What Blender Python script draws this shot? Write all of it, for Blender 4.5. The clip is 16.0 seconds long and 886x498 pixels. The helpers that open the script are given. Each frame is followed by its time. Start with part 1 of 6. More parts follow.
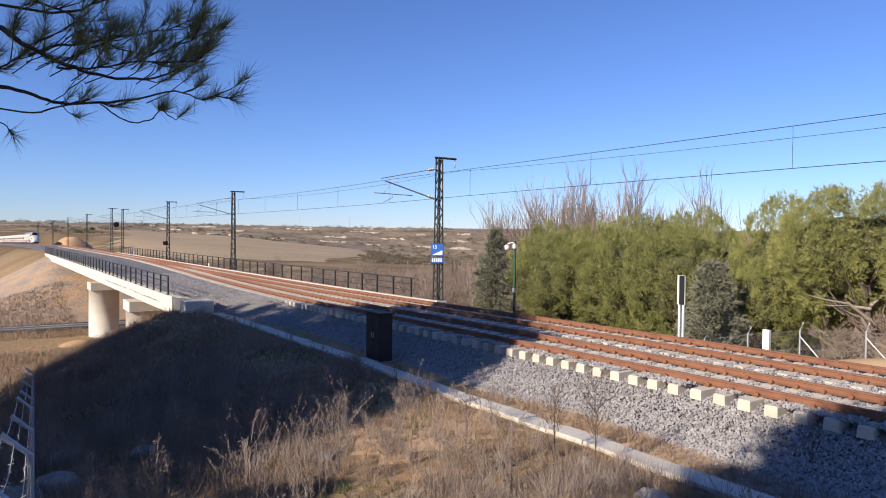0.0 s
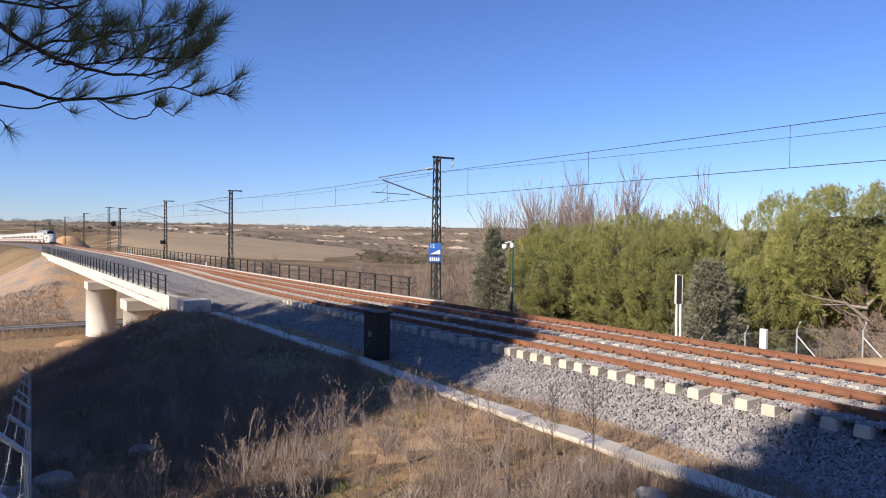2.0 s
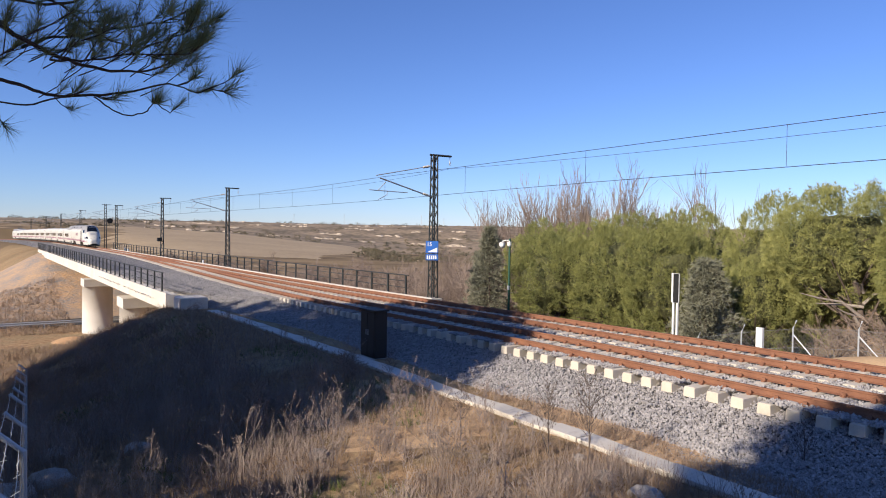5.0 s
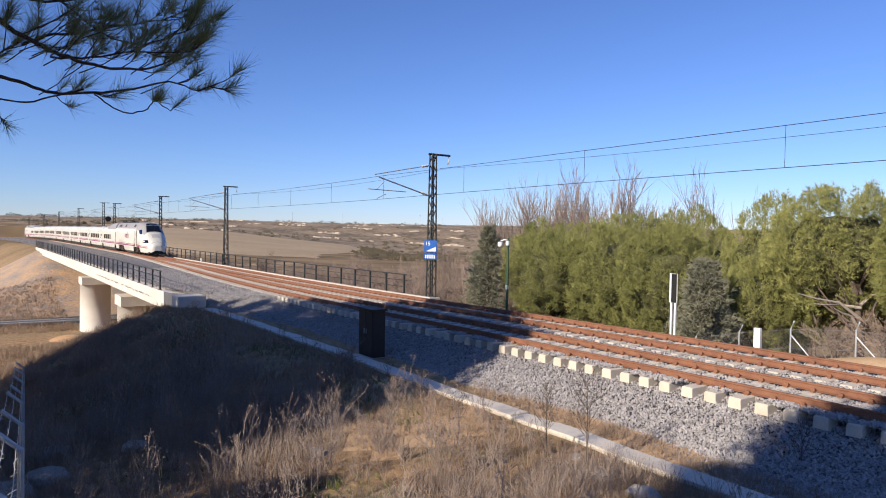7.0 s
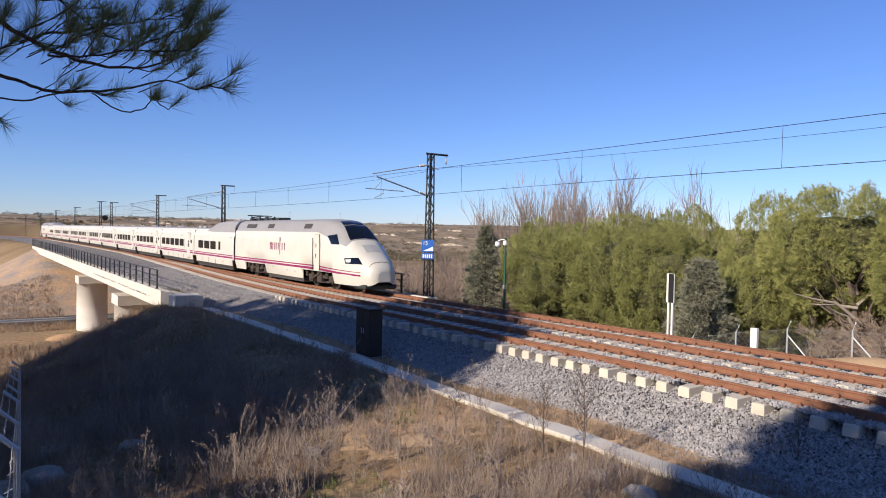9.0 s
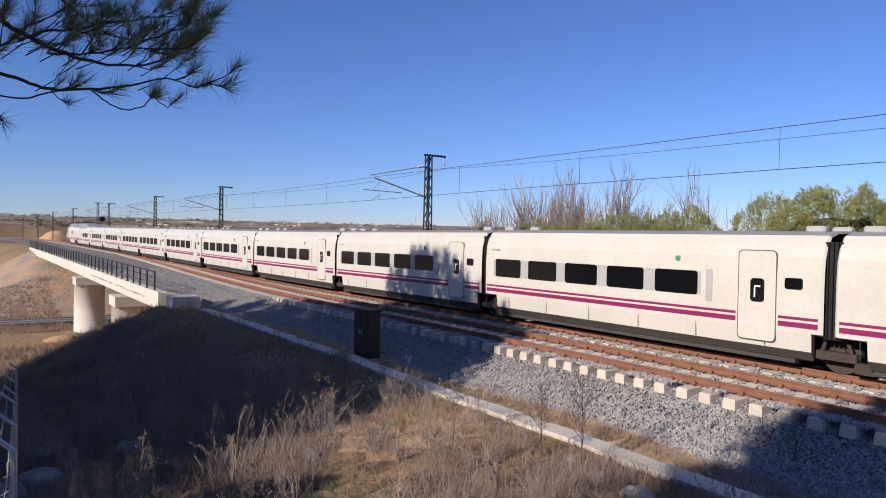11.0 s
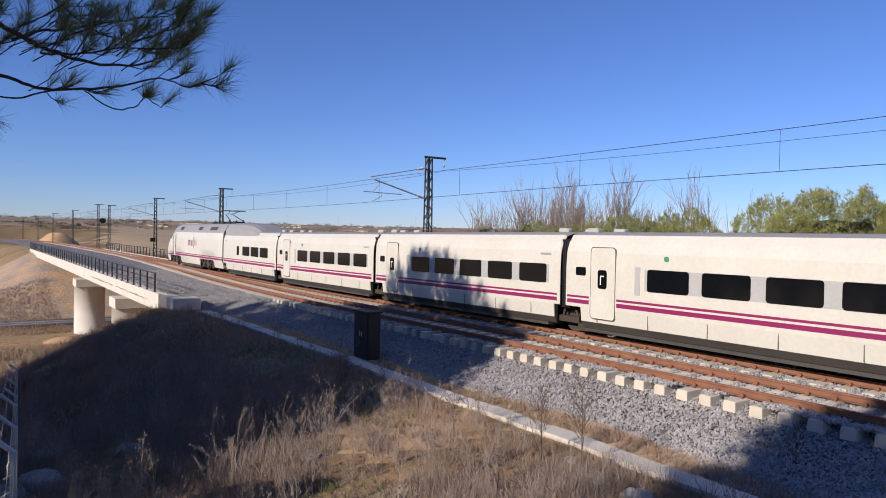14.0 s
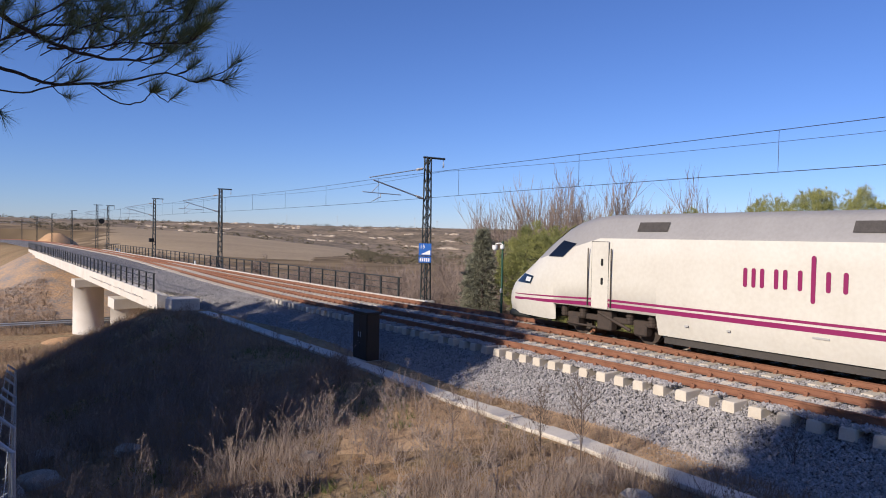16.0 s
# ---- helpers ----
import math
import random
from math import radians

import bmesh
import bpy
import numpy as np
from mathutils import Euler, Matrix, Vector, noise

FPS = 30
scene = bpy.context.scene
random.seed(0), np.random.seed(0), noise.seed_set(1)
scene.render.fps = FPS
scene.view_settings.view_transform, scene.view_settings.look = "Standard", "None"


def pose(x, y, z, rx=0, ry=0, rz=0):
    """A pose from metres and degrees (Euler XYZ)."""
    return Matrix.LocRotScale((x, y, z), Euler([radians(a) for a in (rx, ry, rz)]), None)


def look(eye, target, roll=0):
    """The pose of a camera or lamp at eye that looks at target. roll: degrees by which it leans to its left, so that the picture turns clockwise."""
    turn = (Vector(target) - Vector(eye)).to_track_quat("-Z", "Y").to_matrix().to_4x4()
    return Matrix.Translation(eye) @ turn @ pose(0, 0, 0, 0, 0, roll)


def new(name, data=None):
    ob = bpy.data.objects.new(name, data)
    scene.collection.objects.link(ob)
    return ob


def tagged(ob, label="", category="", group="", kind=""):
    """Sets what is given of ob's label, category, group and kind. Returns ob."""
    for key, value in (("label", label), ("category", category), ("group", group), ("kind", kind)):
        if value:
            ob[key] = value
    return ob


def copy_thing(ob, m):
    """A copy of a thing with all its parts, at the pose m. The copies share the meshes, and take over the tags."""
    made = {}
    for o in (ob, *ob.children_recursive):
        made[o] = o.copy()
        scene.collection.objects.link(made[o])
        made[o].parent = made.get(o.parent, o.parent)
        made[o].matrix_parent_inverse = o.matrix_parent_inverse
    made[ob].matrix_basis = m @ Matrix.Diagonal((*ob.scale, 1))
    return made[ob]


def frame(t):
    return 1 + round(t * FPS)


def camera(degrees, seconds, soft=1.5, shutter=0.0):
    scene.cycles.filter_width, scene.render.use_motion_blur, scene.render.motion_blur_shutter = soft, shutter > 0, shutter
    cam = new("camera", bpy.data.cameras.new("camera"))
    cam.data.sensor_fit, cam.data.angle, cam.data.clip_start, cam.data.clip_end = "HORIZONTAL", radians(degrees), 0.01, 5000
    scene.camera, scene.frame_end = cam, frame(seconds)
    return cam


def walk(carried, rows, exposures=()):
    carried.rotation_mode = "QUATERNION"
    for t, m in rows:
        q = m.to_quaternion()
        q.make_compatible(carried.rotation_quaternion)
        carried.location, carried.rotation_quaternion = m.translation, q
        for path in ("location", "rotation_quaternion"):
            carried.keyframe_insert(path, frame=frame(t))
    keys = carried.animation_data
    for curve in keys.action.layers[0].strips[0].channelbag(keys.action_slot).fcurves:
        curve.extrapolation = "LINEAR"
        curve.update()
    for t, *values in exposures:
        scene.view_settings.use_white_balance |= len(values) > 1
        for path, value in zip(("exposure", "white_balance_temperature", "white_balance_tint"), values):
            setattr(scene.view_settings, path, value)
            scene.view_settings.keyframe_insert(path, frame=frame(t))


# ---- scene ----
# ---------------------------------------------------------------- camera
EYE = (0.0, 0.0, 3.55)          # rail head of the level stretch is z = 0
AIM = [  # seconds, degrees to the right, degrees up, lean
    (0, 0.00, -1.26, 0.63), (0.5, 0.06, -1.30, 0.67), (1, 0.11, -1.33, 0.68),
    (1.5, 0.15, -1.33, 0.66), (2, 0.19, -1.32, 0.65), (2.5, 0.26, -1.32, 0.67),
    (3, 0.32, -1.35, 0.72), (3.5, 0.37, -1.39, 0.73), (4, 0.40, -1.43, 0.74),
    (6.5, 0.51, -1.51, 0.97), (7, 0.56, -1.53, 1.02), (7.5, 0.61, -1.55, 1.04),
    (8, 0.66, -1.56, 1.06), (8.5, 0.71, -1.56, 1.11), (9, 0.77, -1.56, 1.14),
    (11.5, 0.97, -1.44, 1.11), (12, 0.98, -1.46, 1.08), (12.5, 0.97, -1.43, 1.10),
    (13, 0.94, -1.38, 1.12), (13.5, 0.92, -1.33, 1.15), (14, 0.92, -1.30, 1.17),
    (14.5, 0.95, -1.26, 1.16), (15, 0.97, -1.22, 1.14), (15.5, 0.99, -1.21, 1.15),
    (16, 1.00, -1.26, 1.19),
]

cam = camera(65.0, 16.0, 1.0, 0.0)


def aim(right, up, lean):
    a, b = radians(right), radians(up)
    return look(EYE, (EYE[0] + math.sin(a) * math.cos(b), math.cos(a) * math.cos(b), EYE[2] + math.sin(b)), lean)


walk(cam, [(t, aim(a, b, c)) for t, a, b, c in AIM], [(0.0, 0.66, 6250, 10), (7.0, 0.62, 6250, 10), (9.0, 0.55, 6200, 10), (11.5, 0.29, 6000, 12), (16.0, 0.32, 6000, 12)])

# ---------------------------------------------------------------- sky and sun
SUN_AZ, SUN_EL = (-0.74, -0.67), 25.0
world = bpy.data.worlds.new("sky")
scene.world = world
world.use_nodes = True
wn = world.node_tree
sky = wn.nodes.new("ShaderNodeTexSky")
sky.sky_type, sky.sun_disc = "NISHITA", False
sky.sun_elevation = radians(SUN_EL)
sky.sun_rotation = math.atan2(SUN_AZ[0], SUN_AZ[1])
sky.air_density, sky.dust_density, sky.ozone_density, sky.altitude = 1.0, 0.0, 4.0, 900
blue = wn.nodes.new("ShaderNodeMix")
blue.data_type, blue.blend_type = "RGBA", "MULTIPLY"
blue.inputs[0].default_value = 1.0
blue.inputs[7].default_value = (0.86, 0.93, 1.28, 1)
wn.links.new(sky.outputs[0], blue.inputs[6])
wn.links.new(blue.outputs[2], wn.nodes["Background"].inputs[0])
wn.nodes["Background"].inputs[1].default_value = 0.072
sun_data = bpy.data.lights.new("sun", "SUN")
sun_data.energy, sun_data.angle, sun_data.color = 4.5, radians(0.53), (1.0, 0.87, 0.71)
sun = new("sun", sun_data)
sun.matrix_world = look((SUN_AZ[0] * 100, SUN_AZ[1] * 100, 100 * math.tan(radians(SUN_EL))), (0, 0, 0))

# ---------------------------------------------------------------- line of the railway
U, N = Vector((-0.552, 0.834, 0)), Vector((0.834, 0.552, 0))
MAIN, LOOP, GAUGE = 18.05, 14.63, 1.506


def spline(s, keys):
    if s <= keys[0][0]:
        return keys[0][1]
    for (a, p), (b, q) in zip(keys, keys[1:]):
        if s <= b:
            k = (s - a) / (b - a)
            return p + (q - p) * k
    return keys[-1][1]


def smooth(a, b, x):
    k = min(1.0, max(0.0, (x - a) / (b - a)))
    return k * k * (3 - 2 * k)


PROFILE = [(-400, 0.9), (-40, 0.55), (10, 0.32), (18, 0.28), (26, 0.19), (33, 0.09), (45, 0.0), (84, -0.1), (120, -0.22),
           (195, -0.5), (276, -1.4), (366, -2.8), (460, -4.5), (700, -7)]


def rail_z(s):
    return sum(spline(s + d, PROFILE) for d in (-6, -3, 0, 3, 6)) / 5


def bend(s):
    return (s - 106) ** 2 / 9600 if s > 106 else 0.0


def at(s, n, z=0.0):
    """The point at s along the line and n across it, z over the rail head's level of the plan."""
    p = U * s + N * (n - bend(s))
    return Vector((p.x, p.y, z))


def on_line(s, n=MAIN, up=0.0):
    return at(s, n, rail_z(s) + up)


def loop_n(s):
    return LOOP + (MAIN - LOOP) * smooth(22, 112, s)


def sn(x, y):
    s, n = x * U.x + y * U.y, x * N.x + y * N.y
    return s, n + bend(s)


# ---------------------------------------------------------------- materials
def material(name, color, rough=0.8, metal=0.0, other=None, scale=4.0, fine=40.0, amount=0.5, bump=0.3, step=0.01, detail=6.0, random_amount=0.0, spec=0.4):
    m = bpy.data.materials.new(name)
    m.use_nodes = True
    nt = m.node_tree
    bsdf = nt.nodes["Principled BSDF"]
    bsdf.inputs["Roughness"].default_value = rough
    bsdf.inputs["Metallic"].default_value = metal
    bsdf.inputs["Specular IOR Level"].default_value = spec
    geo = nt.nodes.new("ShaderNodeNewGeometry")
    where = geo.outputs["Position"]
    if random_amount < 0:
        where = nt.nodes.new("ShaderNodeTexCoord").outputs["Object"]
    big = nt.nodes.new("ShaderNodeTexNoise")
    big.inputs["Scale"].default_value, big.inputs["Detail"].default_value = scale, detail
    small = nt.nodes.new("ShaderNodeTexNoise")
    small.inputs["Scale"].default_value, small.inputs["Detail"].default_value = fine, 4
    nt.links.new(where, big.inputs["Vector"])
    nt.links.new(where, small.inputs["Vector"])
    add = nt.nodes.new("ShaderNodeMath")
    add.operation = "ADD"
    nt.links.new(big.outputs["Fac"], add.inputs[0])
    nt.links.new(small.outputs["Fac"], add.inputs[1])
    src = add.outputs[0]
    if random_amount > 0:
        info = nt.nodes.new("ShaderNodeObjectInfo")
        addr = nt.nodes.new("ShaderNodeMath")
        addr.operation = "MULTIPLY_ADD"
        nt.links.new(info.outputs["Random"], addr.inputs[0])
        addr.inputs[1].default_value = random_amount
        nt.links.new(src, addr.inputs[2])
        isl = nt.nodes.new("ShaderNodeMath")
        isl.operation = "MULTIPLY_ADD"
        nt.links.new(geo.outputs["Random Per Island"], isl.inputs[0])
        isl.inputs[1].default_value = random_amount
        nt.links.new(addr.outputs[0], isl.inputs[2])
        src = isl.outputs[0]
    rng = nt.nodes.new("ShaderNodeMapRange")
    mid = 1.0 + max(random_amount, 0)
    rng.inputs["From Min"].default_value, rng.inputs["From Max"].default_value = mid - amount * 0.6 - 0.02 - max(random_amount, 0), mid + amount * 0.6 + 0.02 + max(random_amount, 0)
    nt.links.new(src, rng.inputs["Value"])
    mix = nt.nodes.new("ShaderNodeMix")
    mix.data_type = "RGBA"
    other = other or tuple(c * 0.6 for c in color)
    mix.inputs[6].default_value, mix.inputs[7].default_value = (*other, 1), (*color, 1)
    nt.links.new(rng.outputs[0], mix.inputs[0])
    nt.links.new(mix.outputs[2], bsdf.inputs["Base Color"])
    if bump > 0:
        b = nt.nodes.new("ShaderNodeBump")
        b.inputs["Strength"].default_value, b.inputs["Distance"].default_value = bump, step
        nt.links.new(small.outputs["Fac"], b.inputs["Height"])
        nt.links.new(b.outputs[0], bsdf.inputs["Normal"])
    return m


RUST = material("rusty_rail", (0.29, 0.135, 0.075), 0.8, 0.1, (0.18, 0.08, 0.048), 3, 60, 0.5, 0.3, 0.004)
SHINE = material("rail_head", (0.42, 0.30, 0.22), 0.35, 0.6, (0.30, 0.16, 0.10), 2, 30, 0.6, 0.05)
SLEEPER = material("sleeper_concrete", (0.68, 0.615, 0.51), 0.9, 0, (0.48, 0.41, 0.32), 3, 50, 0.6, 0.4, 0.006, random_amount=0.25)
CONCRETE = material("weathered_concrete", (0.58, 0.53, 0.45), 0.9, 0, (0.42, 0.38, 0.32), 1.2, 25, 0.7, 0.3, 0.006)
PALE = material("pale_concrete", (0.68, 0.63, 0.55), 0.9, 0, (0.55, 0.49, 0.41), 0.8, 18, 0.6, 0.3, 0.006)
STONE = material("ballast_stone", (0.56, 0.525, 0.51), 0.85, 0, (0.085, 0.08, 0.08), 5, 60, 0.5, 0.3, 0.004, random_amount=0.35)
# bed toned darker than the stones, to put shade into their gaps
BED = material("ballast_bed", (0.34, 0.315, 0.30), 0.95, 0, (0.06, 0.056, 0.054), 12, 30, 0.3, 1.0, 0.05)
STEEL_DARK = material("dark_painted_steel", (0.035, 0.042, 0.04), 0.55, 0.3, (0.06, 0.06, 0.055), 4, 40, 0.5, 0.1)
GALV = material("galvanised_steel", (0.50, 0.51, 0.52), 0.55, 0.35, (0.38, 0.39, 0.40), 5, 50, 0.5, 0.1)
WHITE = material("white_paint", (0.80, 0.79, 0.76), 0.6, 0, (0.70, 0.68, 0.64), 3, 30, 0.6, 0.1)
BLUE = material("blue_sign", (0.012, 0.11, 0.42), 0.5, 0, (0.01, 0.09, 0.36), 3, 30, 0.5, 0.05)
CABINET = material("dark_cabinet", (0.030, 0.024, 0.022), 0.6, 0.2, (0.045, 0.035, 0.03), 2, 30, 0.6, 0.15)
GREENPOLE = material("green_paint", (0.03, 0.09, 0.055), 0.5, 0.1, (0.02, 0.07, 0.04), 3, 30, 0.5, 0.1)
WIRE = material("wire", (0.05, 0.045, 0.045), 0.5, 0.6, None, 3, 30, 0.4, 0)
BARK = material("bark", (0.16, 0.12, 0.095), 0.95, 0, (0.08, 0.06, 0.05), 6, 40, 0.5, 0.8, 0.01)
TWIG = material("bare_twig", (0.33, 0.255, 0.20), 0.95, 0, (0.17, 0.125, 0.10), 1.5, 10, 0.5, 0.2)
NEEDLE = material("pine_foliage", (0.36, 0.35, 0.11), 0.7, 0, (0.135, 0.15, 0.047), 2.2, 3.5, 0.3, 0, random_amount=0.12)
NEEDLE_NEAR = material("pine_needle", (0.24, 0.28, 0.10), 0.5, 0, (0.09, 0.13, 0.075), 5, 30, 0.5, 0, random_amount=0.3)
CEDAR = material("blue_green_foliage", (0.29, 0.275, 0.185), 0.75, 0, (0.16, 0.165, 0.115), 1.2, 8, 0.4, 0, random_amount=0.3)
GRASS = material("dry_grass", (0.44, 0.33, 0.235), 0.95, 0, (0.21, 0.14, 0.09), 0.5, 6, 0.5, 0, random_amount=0.35)
WEED = material("dry_weed", (0.43, 0.345, 0.285), 0.95, 0, (0.18, 0.135, 0.115), 1, 8, 0.5, 0, random_amount=0.3)
GREENGRASS = material("green_grass", (0.17, 0.19, 0.05), 0.9, 0, (0.10, 0.12, 0.035), 1, 8, 0.5, 0, random_amount=0.3)
TRAIN_WHITE = material("train_white", (0.66, 0.63, 0.55), 0.35, 0, (0.55, 0.51, 0.43), 0.8, 9, 0.8, 0.02, 0.002, random_amount=-1, spec=0.5)
TRAIN_GREY = material("train_grey", (0.36, 0.345, 0.33), 0.5, 0.1, (0.29, 0.275, 0.26), 0.9, 10, 0.7, 0.03, random_amount=-1)
# grey skirt, its colour darkened for the shadow under the body
SHADED_SKIRT = material("shaded_skirt", (0.085, 0.075, 0.065), 0.7, 0.1, (0.05, 0.044, 0.04), 1.2, 12, 0.7, 0.1, random_amount=-1)
PURPLE = material("purple_stripe", (0.235, 0.018, 0.095), 0.45, 0, (0.23, 0.016, 0.09), 2, 20, 0.6, 0, random_amount=-1)
GLASS_DARK = material("dark_train_glass", (0.006, 0.007, 0.009), 0.08, 0, (0.004, 0.005, 0.006), 2, 10, 0.5, 0, random_amount=-1, spec=0.6)
PILLAR = material("window_pillar_grey", (0.44, 0.43, 0.41), 0.5, 0, (0.38, 0.37, 0.35), 2, 20, 0.5, 0, random_amount=-1)
BOGIE = material("bogie_steel", (0.055, 0.045, 0.038), 0.8, 0.3, (0.09, 0.065, 0.05), 6, 40, 0.5, 0.4, 0.01, random_amount=-1)
RUBBER = material("black_rubber", (0.015, 0.015, 0.015), 0.8, 0, None, 3, 20, 0.4, 0.1)
ASPHALT = material("asphalt", (0.06, 0.06, 0.06), 0.9, 0, (0.045, 0.045, 0.045), 2, 60, 0.5, 0.4, 0.005)


# ---------------------------------------------------------------- mesh helpers
def empty(name, m=None):
    ob = new(name)
    ob.empty_display_size = 0.2
    if m is not None:
        ob.matrix_world = m
    return ob


def mesh_of(name, bm, mat, flat=True):
    me = bpy.data.meshes.new(name)
    bm.to_mesh(me)
    bm.free()
    for mm in (mat if isinstance(mat, (list, tuple)) else [mat]):
        me.materials.append(mm)
    if not flat:
        for p in me.polygons:
            p.use_smooth = True
    return me


def part(name, bm, mat, parent=None, label="", flat=True):
    ob = new(name, mesh_of(name, bm, mat, flat))
    if parent is not None:
        ob.parent = parent
    if label:
        tagged(ob, label)
    return ob


def thing(name, bm, mat, label, category, group="", kind="", flat=True):
    return tagged(part(name, bm, mat, None, "", flat), label, category, group, kind)


def raw(name, verts, faces, mat, flat=True):
    me = bpy.data.meshes.new(name)
    me.from_pydata([tuple(v) for v in verts], [], faces)
    for mm in (mat if isinstance(mat, (list, tuple)) else [mat]):
        me.materials.append(mm)
    if not flat:
        me.polygons.foreach_set("use_smooth", [True] * len(me.polygons))
    return new(name, me)


def box(bm, x0, y0, z0, x1, y1, z1, bevel=0.0, m=None):
    vs = [bm.verts.new((x, y, z)) for x in (x0, x1) for y in (y0, y1) for z in (z0, z1)]
    fs = [bm.faces.new([vs[i] for i in f]) for f in ((0, 1, 3, 2), (4, 6, 7, 5), (0, 4, 5, 1), (2, 3, 7, 6), (0, 2, 6, 4), (1, 5, 7, 3))]
    if m is not None:
        for v in vs:
            v.co = m @ v.co
    if bevel > 0:
        es = list({e for f in fs for e in f.edges})
        bmesh.ops.bevel(bm, geom=es, offset=bevel, segments=1, affect="EDGES")
    return vs


def tube(bm, pts, radii, sides=6, caps=True):
    pts = [Vector(p) for p in pts]
    if not isinstance(radii, (list, tuple)):
        radii = [radii] * len(pts)
    rings = []
    for i, p in enumerate(pts):
        d = (pts[min(i + 1, len(pts) - 1)] - pts[max(i - 1, 0)])
        d = d.normalized() if d.length > 1e-9 else Vector((0, 0, 1))
        a = d.cross(Vector((0, 0, 1)) if abs(d.z) < 0.9 else Vector((1, 0, 0))).normalized()
        b = d.cross(a)
        rings.append([bm.verts.new(p + (a * math.cos(k * math.tau / sides) + b * math.sin(k * math.tau / sides)) * radii[i]) for k in range(sides)])
    for r, q in zip(rings, rings[1:]):
        for k in range(sides):
            bm.faces.new((r[k], r[(k + 1) % sides], q[(k + 1) % sides], q[k]))
    if caps and sides > 2:
        bm.faces.new(rings[0])
        bm.faces.new(rings[-1][::-1])


def bar(bm, a, b, w, sides=4):
    tube(bm, [a, b], w, sides)


def sweep(bm, section, frames, closed=True, caps=True):
    """A section [(across, up)] along frames [(origin, across vector)]."""
    rings = [[bm.verts.new(o + a * x + Vector((0, 0, z))) for x, z in section] for o, a in frames]
    k = len(section)
    for r, q in zip(rings, rings[1:]):
        for i in range(k if closed else k - 1):
            bm.faces.new((r[i], r[(i + 1) % k], q[(i + 1) % k], q[i]))
    if closed and caps:
        bm.faces.new(rings[0])
        bm.faces.new(rings[-1][::-1])
    return rings


def line_frames(s0, s1, step, n, up=0.0, follow=None):
    k = max(1, int(round((s1 - s0) / step)))
    out = []
    for i in range(k + 1):
        s = s0 + (s1 - s0) * i / k
        nn = n(s) if callable(n) else n
        out.append((on_line(s, nn, up), N))
    return out


# ---------------------------------------------------------------- ground
CREST = [(-0.6, 0.003), (-0.46, 0.0005), (-0.31, -0.006), (-0.13, -0.023), (-0.05, -0.033), (0.2, -0.036)]


def bearing(x, y):
    return min(0.8, max(-0.8, x / y)) if y > 1 else math.copysign(0.8, x)


def country(x, y, d):
    """A field that climbs from the valley to its crest, and a scrubby rise behind it up to the skyline."""
    crest = 3.55 + 620 * spline(bearing(x, y), CREST)
    field = -9 + (crest + 9) * min(1.0, max(0.0, (d - 250) / 370))
    roll = 5 * noise.noise((x * 0.005, y * 0.005, 7.3)) * smooth(640, 800, d) * (1 - smooth(950, 1150, d))
    skyline = 12.6 + 1.6 * noise.noise((x * 0.0035, 2.0, 1.3))
    return field + (skyline - field) * smooth(600, 1150, d) + roll - 1.5 * smooth(610, 660, d) * (1 - smooth(680, 760, d))


def ground_z(x, y):
    s, n = sn(x, y)
    r = rail_z(s)
    bump = 0.18 * noise.noise((x * 0.13, y * 0.13, 3.1)) + 0.07 * noise.noise((x * 0.6, y * 0.6, 1.7))
    # the near side
    fall = 0.08 + 0.36 * smooth(12, 36, s)
    near = -0.72 + min(0.0, r - 0.2) - fall * max(0.0, 8.3 - n)
    rise = math.hypot(x, y)
    near = near + (1.95 - near) * (1 - smooth(0.5, 11.0, rise)) ** 1.3 if rise < 11 else near
    near = max(near, -7.2)
    # the far side
    far = r - 0.55 - 0.5 * smooth(20.5, 24, n) - 4.5 * smooth(26, 70, n) * smooth(8, 30, s) - 1.5 * smooth(23, 40, n)
    far -= 2.0 * smooth(9, 24, s) * smooth(20.6, 23, n)
    z = near + (far - near) * smooth(12, 19, n)
    # the valley that the bridge crosses
    dip = smooth(38, 60, s) * (1 - smooth(90, 128, s))
    if n > 22:
        dip *= 1 - 0.3 * smooth(22, 80, n)
    z = z + (-7.3 - z) * dip
    if s > 90 and n < 12:
        bank = r - 0.6 - min(6.7, 0.6 * max(0.0, 8.5 - n)) * (1 - smooth(190, 260, s))
        z = bank + (-7.3 - bank) * (1 - smooth(90, 128, s))
    # the far country
    d = math.hypot(x, y)
    if d > 90:
        base = -5.0 if n > 24 and s <= 105 else z
        z = z + (base - z) * smooth(90, 140, d)
        lim = smooth(24, 90, n) if s < 500 else 1
        z = z + (country(x, y, d) - z) * max(lim, smooth(30, 200, -n)) * smooth(150, 290, d)
    return z + bump * (0.35 + 0.65 * smooth(3, 15, abs(n - 15)))


